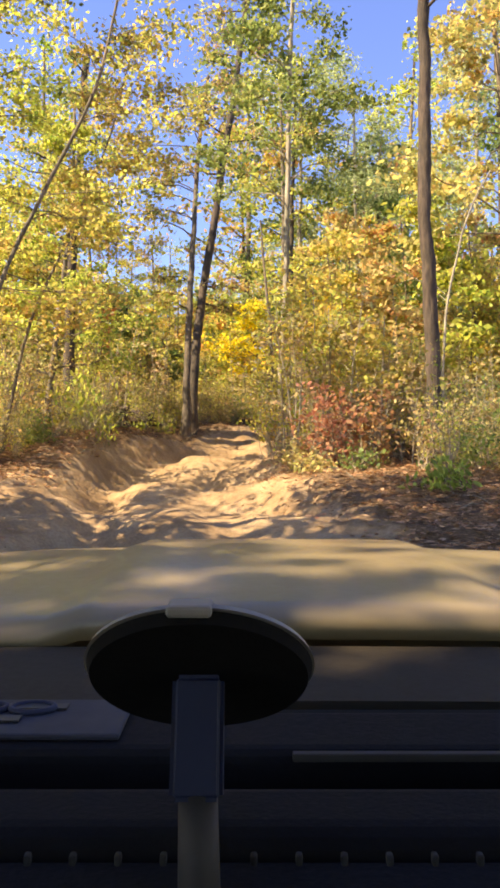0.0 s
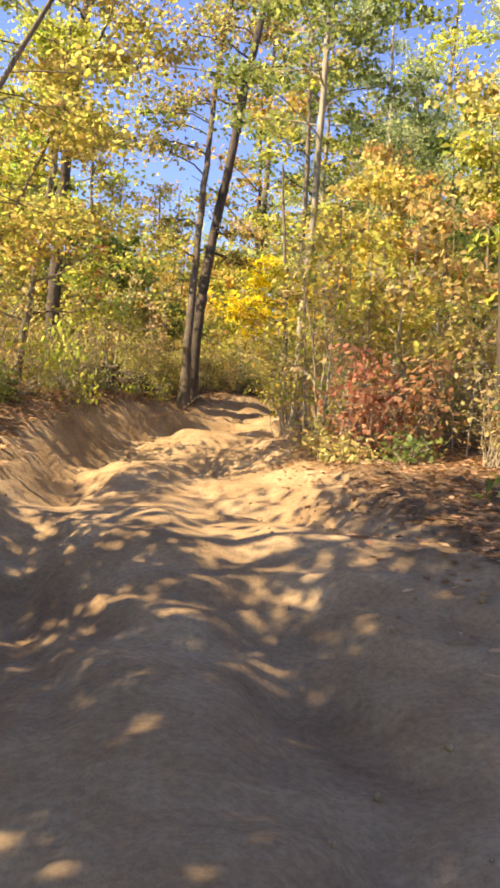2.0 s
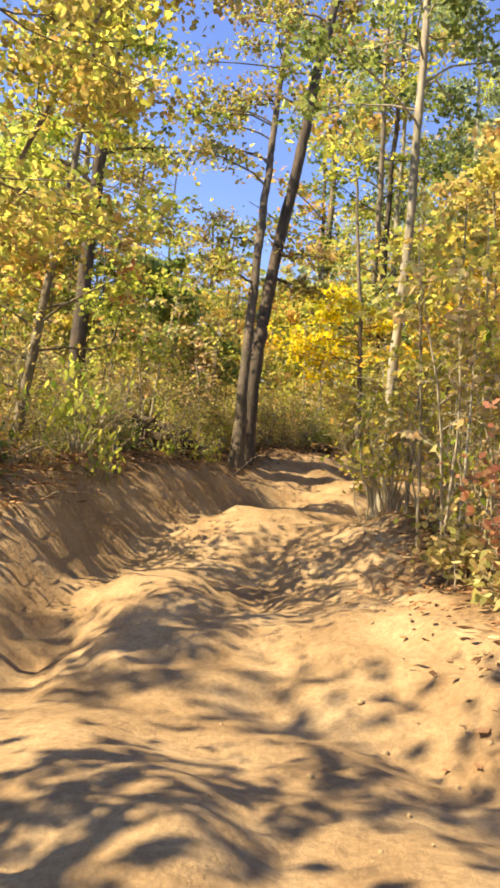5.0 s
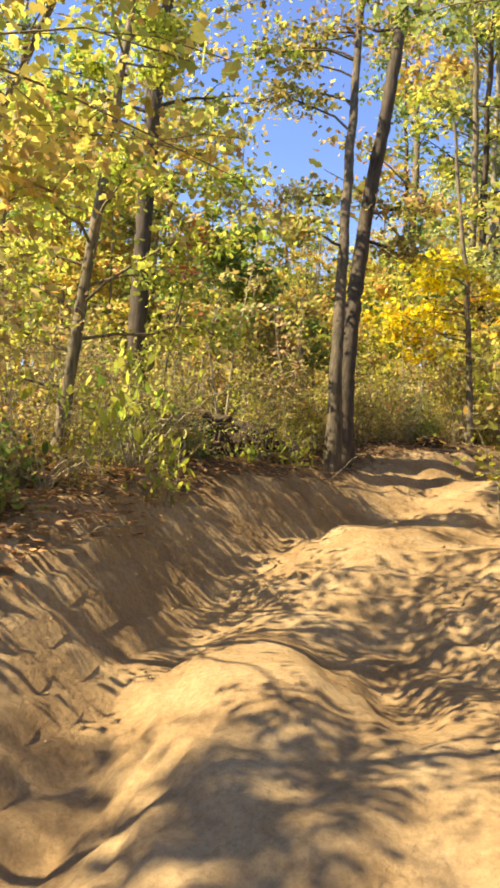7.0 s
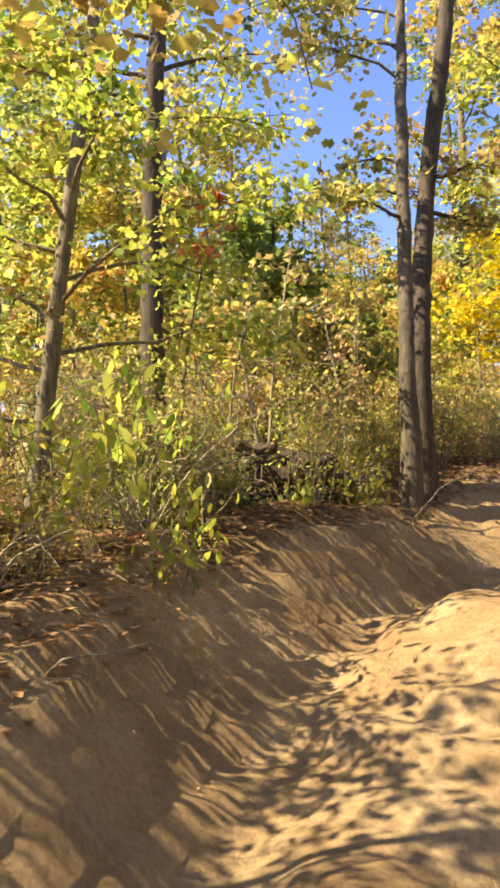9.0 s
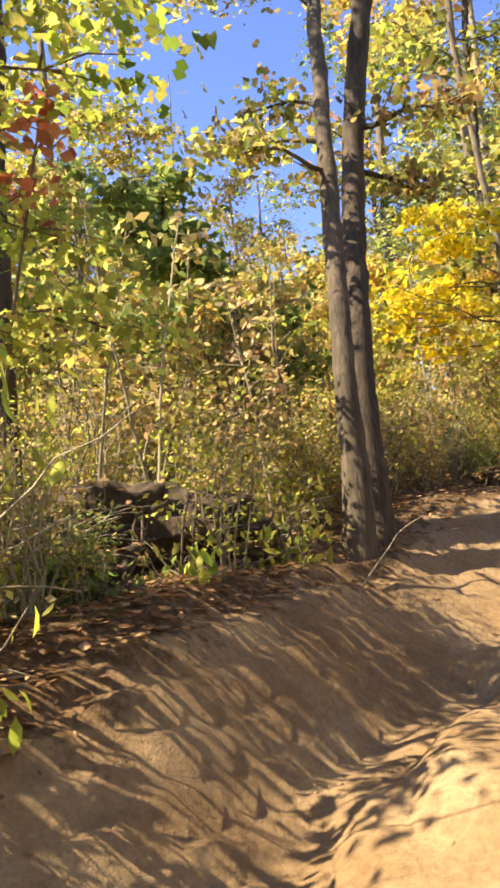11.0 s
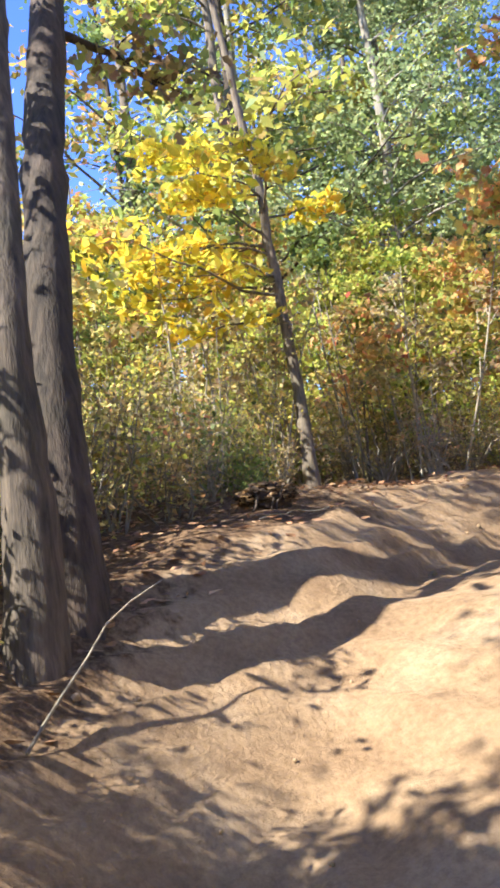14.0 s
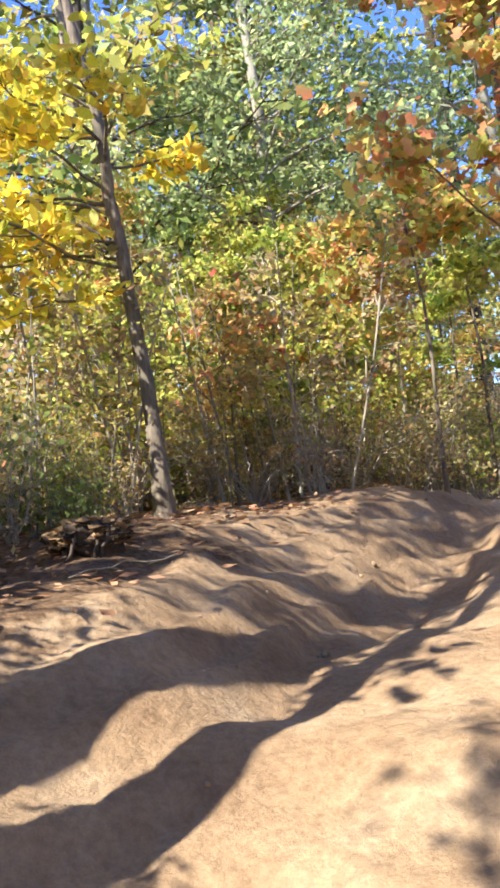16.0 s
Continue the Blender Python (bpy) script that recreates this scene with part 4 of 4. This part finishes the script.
tubes = [tube([(x, y, z - 0.3), (x, y, z + h * 0.9)], [0.14, 0.04], 5) for x, y, z, h in zip(cx[::3], cy[::3], cz[::3], hh[::3])]
v, f = join_tubes(tubes)
part("trunks", mesh_from("far_trunks", v, f, BARK), far)

# fallen leaves on the banks
n = 58000
lx, ly = rs.uniform(-8, 8, n), rs.uniform(3, 28, n)
ld = side_of_trail(lx, ly)
keep = (abs(ld) > 1.5) & (rs.uniform(size=n) < np.clip((abs(ld) - 1.4) / 1.0, 0.02, 1))
lx, ly = lx[keep], ly[keep]
dx, dy = rs.uniform(-5.6, -2.4, 9000), rs.uniform(12.5, 20.5, 9000)
thick_here = side_of_trail(dx, dy) < -1.62 - 0.25 * rs.uniform(-1, 1, 9000) ** 3
lx, ly = np.r_[lx, dx[thick_here]], np.r_[ly, dy[thick_here]]
bx, by = rs.uniform(1.4, 3.8, 1500), rs.uniform(5.5, 11.0, 1500)
strewn = side_of_trail(bx, by) > 2.0
lx, ly = np.r_[lx, bx[strewn]], np.r_[ly, by[strewn]]
ox, oy = rs.normal(size=26000) * 11, rs.uniform(-8, 44, 26000)
wide_of = (abs(side_of_trail(ox, oy)) > 2.2) & ((abs(ox) > 7.6) | (oy < 3.4) | (oy > 27.6))
lx, ly = np.r_[lx, ox[wide_of]], np.r_[ly, oy[wide_of]]
lc = np.stack([lx, ly, height(lx, ly) + rs.uniform(0.01, 0.05, len(lx))], 1)
v, f = leaves(lc, 0.095, rs, droop=0.0, shape="plain")
w4 = v.reshape(-1, 4, 3)
w4[:, :, 2] = lc[:, None, 2] + (w4[:, :, 2] - lc[:, None, 2]) * 0.35
tagged(new("leaf_litter", mesh_from("leaf_litter", w4.reshape(-1, 3), f, DRY)), "dry brown fallen leaves strewn over the banks", "leaves", kind="stuff")

# clods of earth on the trail and its edges
rc = np.random.RandomState(77)
rock = bmesh.new()
bmesh.ops.create_icosphere(rock, subdivisions=1, radius=1)
cv = np.array([v.co[:] for v in rock.verts])
cf = np.array([[v.index for v in f.verts] for f in rock.faces])
rock.free()
vs, fs, base_n = [], [], 0
for i in range(420):
    y = rc.uniform(4, 26)
    d = rc.choice([-1, 1]) * abs(rc.normal()) * 0.5 + (1.6 if i % 3 else -1.5)
    x = float(smooth_interp(y, TRAIL_Y, TRAIL_X)) + d
    r = 0.008 + 0.02 * rc.uniform() ** 3
    w = cv * r * rc.uniform(0.7, 1.3, 3) * rc.uniform(0.85, 1.15, (len(cv), 1)) + np.array([x, y, ground_z(x, y) + r * 0.1])
    vs.append(w)
    fs.append(cf + base_n)
    base_n += len(cv)
CLOD = bark_material("earth_clods", (0.26, 0.17, 0.09), (0.44, 0.31, 0.18), 14, 0.4)
tagged(new("earth_clods", mesh_from("earth_clods", np.concatenate(vs), np.concatenate(fs), CLOD)), "small clods of earth strewn along the trail", "clods", kind="stuff")

# sticks lying on the banks
for i, (x, y, ln, az, up) in enumerate([(-1.95, 20.1, 0.75, 0.7, 0.75), (-3.0, 19.0, 1.1, 2.6, 0.12), (2.2, 8.8, 0.9, 0.4, 0.1), (1.3, 10.4, 0.7, 2.2, 0.15), (3.0, 11.2, 1.2, 1.2, 0.08), (2.0, 9.9, 0.6, 2.9, 0.1), (2.6, 9.0, 0.8, 1.8, 0.12), (-3.4, 15.0, 0.7, 0.9, 0.12), (-3.6, 16.1, 0.8, 2.2, 0.2), (-0.6, 22.9, 0.6, 0.4, 0.1), (0.9, 25.6, 0.7, 2.0, 0.15), (-2.8, 19.6, 0.7, 0.5, 0.35)]):
    rng = np.random.RandomState(300 + i)
    line = limb_line(np.array([0.0, 0.0, 0.0]), az, ln, up + 0.2, rng, 7)
    v, f = tube(line, np.linspace(0.007, 0.003, 7), 6)
    st = tagged(new("stick", mesh_from("stick", v, f, TWIG, True)), "thin dry stick lying on the bank", "stick")
    st.location = g3(x, y, 0.012)

# ---------------------------------------------------------------- the truck that stands at the foot of the climb


def plain_material(name, colour, rough, metal=0.0, coat=0.0, grain=0.0, scale=40.0, gloss=0.5):
    m, nt, out = base_material(name)
    pb = nt.nodes.new("ShaderNodeBsdfPrincipled")
    tc = nt.nodes.new("ShaderNodeTexCoord")
    nz = noise_node(nt, scale, 5, 0.65, tc.outputs["Object"])
    big = noise_node(nt, 3.0, 3, 0.6, tc.outputs["Object"])
    r = ramp(nt, [(0.3, [c * 0.82 for c in colour]), (0.7, [min(1, c * 1.12) for c in colour])])
    nt.links.new(big.outputs[0], r.inputs[0])
    nt.links.new(r.outputs[0], pb.inputs["Base Color"])
    rr = nt.nodes.new("ShaderNodeMapRange")
    rr.inputs["To Min"].default_value, rr.inputs["To Max"].default_value = max(0.02, rough - 0.12), min(1, rough + 0.15)
    nt.links.new(nz.outputs[0], rr.inputs[0])
    nt.links.new(rr.outputs[0], pb.inputs["Roughness"])
    pb.inputs["Metallic"].default_value = metal
    pb.inputs["Coat Weight"].default_value, pb.inputs["Coat Roughness"].default_value = coat, 0.22
    pb.inputs["Specular IOR Level"].default_value = gloss
    if grain:
        bp = nt.nodes.new("ShaderNodeBump")
        bp.inputs["Strength"].default_value, bp.inputs["Distance"].default_value = grain, 0.002
        nt.links.new(nz.outputs[0], bp.inputs["Height"])
        nt.links.new(bp.outputs[0], pb.inputs["Normal"])
    nt.links.new(pb.outputs[0], out.inputs[0])
    return m


PAINT = plain_material("dusty_tan_paint", (0.20, 0.155, 0.085), 0.6, 0.0, 0.6, 0.25, 60, 0.3)
COWL = plain_material("dusty_dark_plastic", (0.05, 0.040, 0.026), 0.8, 0, 0, 0.4, 90, 0.15)
DASH = plain_material("black_grained_plastic", (0.011, 0.011, 0.013), 0.8, 0, 0, 0.5, 220, 0.12)
RUBBER = plain_material("black_rubber", (0.012, 0.012, 0.012), 0.85, 0, 0, 0.2, 120, 0.1)
GLOSSY = plain_material("smooth_black_plastic", (0.018, 0.026, 0.060), 0.6, 0, 0.0, gloss=0.3)
STEEL = plain_material("grey_metal_tube", (0.06, 0.056, 0.052), 0.65, 0.4)
CARD = plain_material("grey_plastic_card", (0.04, 0.043, 0.058), 0.6, gloss=0.2)
INK = plain_material("dark_print", (0.02, 0.02, 0.025), 0.5)
GASKET = plain_material("pale_rim_plastic", (0.30, 0.28, 0.24), 0.5)
TRIM = plain_material("dull_pale_trim", (0.030, 0.028, 0.025), 0.7, 0.1)
CLIP = plain_material("grey_clip_plastic", (0.035, 0.035, 0.035), 0.7, gloss=0.2)


def box(bm, lo, hi, bevel=0.0, segs=2):
    m = Matrix.LocRotScale([(a + b) / 2 for a, b in zip(lo, hi)], None, [b - a for a, b in zip(lo, hi)])
    made = bmesh.ops.create_cube(bm, size=1, matrix=m)
    if bevel:
        edges = list({e for v in made["verts"] for e in v.link_edges})
        bmesh.ops.bevel(bm, geom=edges, offset=bevel, segments=segs, affect="EDGES", profile=0.5)


def cyl(bm, a, b, r1, r2, segs=24):
    a, b = Vector(a), Vector(b)
    d = b - a
    m = Matrix.Translation((a + b) / 2) @ d.to_track_quat("Z", "Y").to_matrix().to_4x4()
    bmesh.ops.create_cone(bm, cap_ends=True, segments=segs, radius1=r1, radius2=r2, depth=d.length, matrix=m)


def panel(bm, xs, ys, zf, thick):
    """A curved sheet with thickness, its upper face given by zf(x, y)."""
    top = [[bm.verts.new((x, y, zf(x, y))) for x in xs] for y in ys]
    low = [[bm.verts.new((x, y, zf(x, y) - thick)) for x in xs] for y in ys]
    for grid, flip in ((top, False), (low, True)):
        for j in range(len(ys) - 1):
            for i in range(len(xs) - 1):
                q = [grid[j][i], grid[j][i + 1], grid[j + 1][i + 1], grid[j + 1][i]]
                bm.faces.new(q[::-1] if flip else q)
    rim = [(0, i) for i in range(len(xs))] + [(j, len(xs) - 1) for j in range(1, len(ys))] + [(len(ys) - 1, i) for i in range(len(xs) - 2, -1, -1)] + [(j, 0) for j in range(len(ys) - 2, 0, -1)]
    for (a, b), (c, d) in zip(rim, rim[1:] + rim[:1]):
        bm.faces.new([top[a][b], low[a][b], low[c][d], top[c][d]])


def truck():
    """Built with x to the right, y forward and the eye of the driver's seat at the origin."""
    t = thing("off_road_truck", (0, 0, 0), "dusty tan off-road truck standing on the sandy trail", "truck")
    tilt = look((0.007, 0.009, 1.617), (-0.019, 2.003, 1.767), 0.9) @ pose(0, 0, 0, -90, 0, 0)
    t.matrix_world = tilt
    hood_z = lambda x, y: -0.262 + 0.062 * (1 - ((y - 1.35) / 0.62) ** 2) * (1 - (abs(x - 0.02) / 0.95) ** 2.4) + (0.016 if abs(x - 0.04) < 0.30 else 0.0) - (0.05 if y > 1.76 else 0)
    bm = bmesh.new()
    panel(bm, [-0.78 + 0.052 * i for i in range(31)], [0.965 + 0.0575 * i for i in range(15)], hood_z, 0.03)
    part_bm("hood", bm, PAINT, t, "dusty tan painted hood", True)
    bm = bmesh.new()
    panel(bm, [-0.76 + 0.08 * i for i in range(20)], [0.76, 0.80, 0.86, 0.92, 0.95], lambda x, y: -0.246 - 0.015 * x * x + 0.02 * (y - 0.76), 0.03)
    part_bm("cowl", bm, COWL, t, "dusty dark cowl below the windscreen")
    bm = bmesh.new()
    box(bm, (-0.76, 0.66, -0.275), (0.76, 0.752, -0.250), 0.006)
    part_bm("cowl_seal", bm, RUBBER, t)
    bm = bmesh.new()
    box(bm, (-0.74, 0.56, -0.30), (0.74, 0.645, -0.216), 0.01, 3)
    part_bm("defroster_shelf", bm, DASH, t)
    bm = bmesh.new()
    box(bm, (-0.74, 0.508, -0.32), (0.74, 0.552, -0.262))
    part_bm("defroster_slot", bm, RUBBER, t)
    bm = bmesh.new()
    box(bm, (-0.74, 0.434, -0.42), (0.74, 0.502, -0.213), 0.016, 4)
    panel(bm, [-0.74 + 0.074 * i for i in range(21)], [0.16, 0.22, 0.28, 0.34, 0.40, 0.428], lambda x, y: -0.226 - 0.55 * max(0, 0.30 - y) ** 1.2, 0.2)
    dash = part_bm("dashboard", bm, DASH, t, "black grained plastic dashboard")
    for i in range(24):
        bm = bmesh.new()
        x = -0.28 + 0.0235 * i
        box(bm, (x - 0.0018, 0.409, -0.2185), (x + 0.0018, 0.4145, -0.2125), 0.0012)
        part_bm("clip", bm, CLIP, dash)
    # sticker plate that lies on the cowl seal
    bm = bmesh.new()
    box(bm, (-0.36, 0.575, -0.2155), (-0.095, 0.655, -0.2105), 0.002)
    card = part_bm("plate", bm, CARD, t, "grey plastic plate on the dashboard")
    for i, (x, y, w) in enumerate([(-0.17, 0.632, 0.05), (-0.225, 0.63, 0.025), (-0.19, 0.604, 0.03), (-0.29, 0.62, 0.05)]):
        bm = bmesh.new()
        box(bm, (x - w / 2, y - 0.006, -0.2100), (x + w / 2, y + 0.006, -0.2085))
        part_bm("printed_bar", bm, INK, card)
    for x, w in ((-0.235, 0.013), (-0.205, 0.013), (-0.172, 0.017)):
        bm = bmesh.new()
        rounds = []
        for k in range(24):
            a = 2 * pi * k / 24
            rounds.append([bm.verts.new((x + cos(a) * (w + 0.003 * cos(b)), 0.628 + sin(a) * (w + 0.003 * cos(b)) * 0.7, -0.2090 + 0.003 * sin(b))) for b in (0, pi / 3, 2 * pi / 3, pi, 4 * pi / 3, 5 * pi / 3)])
        for k in range(24):
            for j in range(6):
                bm.faces.new((rounds[k][j], rounds[(k + 1) % 24][j], rounds[(k + 1) % 24][(j + 1) % 6], rounds[k][(j + 1) % 6]))
        part_bm("raised_ring", bm, GLOSSY, card, "glossy black raised ring", True)
    bm = bmesh.new()
    box(bm, (0.03, 0.5535, -0.2225), (0.74, 0.5605, -0.2165), 0.001)
    part_bm("trim_strip", bm, TRIM, t, "pale trim strip below the windscreen")
    # fenders, grille, bumper and cab
    for s in (-1, 1):
        bm = bmesh.new()
        box(bm, (s * 0.80 - 0.06 * (s < 0) + 0.0, 0.66, -0.78), (s * 0.80 + 0.06 * (s > 0) + 0.0, 1.78, -0.285), 0.02, 3) if s > 0 else box(bm, (-0.86, 0.66, -0.78), (-0.80, 1.78, -0.285), 0.02, 3)
        part_bm("fender", bm, PAINT, t, "", False)
        bm = bmesh.new()
        box(bm, (0.79 * s - 0.03, -1.0, -0.95), (0.79 * s + 0.03, 0.60, -0.20), 0.02, 3)
        part_bm("door", bm, PAINT, t)
        bm = bmesh.new()
        cyl(bm, (0.76 * s, 0.70, -0.22), (0.70 * s, 0.30, 0.42), 0.03, 0.03, 12)
        part_bm("windscreen_pillar", bm, PAINT, t)
        bm = bmesh.new()
        cyl(bm, (0.76 * s, -0.95, -0.22), (0.70 * s, -1.0, 0.42), 0.03, 0.03, 12)
        part_bm("rear_pillar", bm, PAINT, t)
    bm = bmesh.new()
    box(bm, (-0.80, -1.1, 0.38), (0.80, 0.34, 0.45), 0.02, 3)
    part_bm("roof", bm, PAINT, t)
    bm = bmesh.new()
    box(bm, (-0.78, -1.1, -0.98), (0.78, 0.66, -0.92))
    part_bm("floor_pan", bm, RUBBER, t)
    bm = bmesh.new()
    box(bm, (-0.76, -1.12, -0.92), (0.76, -1.06, 0.40), 0.01)
    part_bm("rear_wall", bm, PAINT, t)
    bm = bmesh.new()
    box(bm, (-0.78, 1.70, -0.80), (0.78, 1.76, -0.30), 0.02, 3)
    for i in range(7):
        box(bm, (-0.39 + 0.12 * i, 1.75, -0.72), (-0.33 + 0.12 * i, 1.775, -0.40), 0.01)
    part_bm("grille", bm, PAINT, t)
    bm = bmesh.new()
    box(bm, (-0.84, 1.78, -1.02), (0.84, 1.92, -0.84), 0.03, 3)
    box(bm, (-0.40, 1.60, -1.0), (-0.30, 1.80, -0.86))
    box(bm, (0.30, 1.60, -1.0), (0.40, 1.80, -0.86))
    part_bm("bumper", bm, RUBBER, t)
    for x in (-0.80, 0.80):
        for y in (1.25, -0.75):
            bm = bmesh.new()
            cyl(bm, (x - 0.12, y, -1.16), (x + 0.12, y, -1.16), 0.40, 0.40, 36)
            bmesh.ops.bevel(bm, geom=[e for e in bm.edges if len(e.link_faces) == 2 and max(len(f.verts) for f in e.link_faces) > 8], offset=0.04, segments=3, affect="EDGES")
            wheel = part_bm("wheel", bm, RUBBER, t, "black knobbly tyre")
            bm = bmesh.new()
            s = 1 if x > 0 else -1
            cyl(bm, (x + 0.1 * s, y, -1.16), (x + 0.128 * s, y, -1.16), 0.22, 0.20, 24)
            part_bm("rim", bm, STEEL, wheel)


def phone_mount():
    t = thing("phone_mount", (0, 0, 0), "black suction-cup phone mount on a metal tube", "mount")
    t.matrix_world = look((0.007, 0.009, 1.617), (-0.019, 2.003, 1.767), 0.9) @ pose(0, 0, 0, -90, 0, 0)
    tip = Matrix.Translation((-0.0268, 0.42, -0.1225)) @ Matrix.Rotation(radians(-43), 4, "X")
    bm = bmesh.new()
    bmesh.ops.create_cone(bm, cap_ends=True, segments=64, radius1=0.0575, radius2=0.0600, depth=0.006, matrix=tip)
    part_bm("suction_disc", bm, RUBBER, t, "round black suction disc")
    bm = bmesh.new()
    bmesh.ops.create_cone(bm, cap_ends=True, segments=64, radius1=0.0612, radius2=0.0600, depth=0.003, matrix=tip @ Matrix.Translation((0, 0, 0.0055)))
    part_bm("rim_ring", bm, GASKET, t, "pale plastic rim of the disc")
    bm = bmesh.new()
    box(bm, (-0.040, 0.374, -0.0825), (-0.018, 0.394, -0.0765), 0.002)
    part_bm("release_tab", bm, GASKET, t)
    bm = bmesh.new()
    pts = [Vector((-0.0257, 0.40, -0.125)), Vector((-0.0257, 0.385, -0.165))]
    m = Matrix.Translation((pts[0] + pts[1]) / 2) @ (pts[1] - pts[0]).to_track_quat("Z", "Y").to_matrix().to_4x4()
    made = bmesh.ops.create_cube(bm, size=1, matrix=m @ Matrix.Diagonal((0.0255, 0.022, 0.058, 1)))
    bmesh.ops.bevel(bm, geom=bm.edges[:], offset=0.003, segments=3, affect="EDGES")
    part_bm("socket", bm, GLOSSY, t, "square black plastic socket")
    bm = bmesh.new()
    cyl(bm, (-0.0252, 0.384, -0.168), (-0.0235, 0.37, -0.232), 0.0095, 0.0105, 24)
    part_bm("tube", bm, STEEL, t, "brushed grey metal tube", True)


truck()
phone_mount()
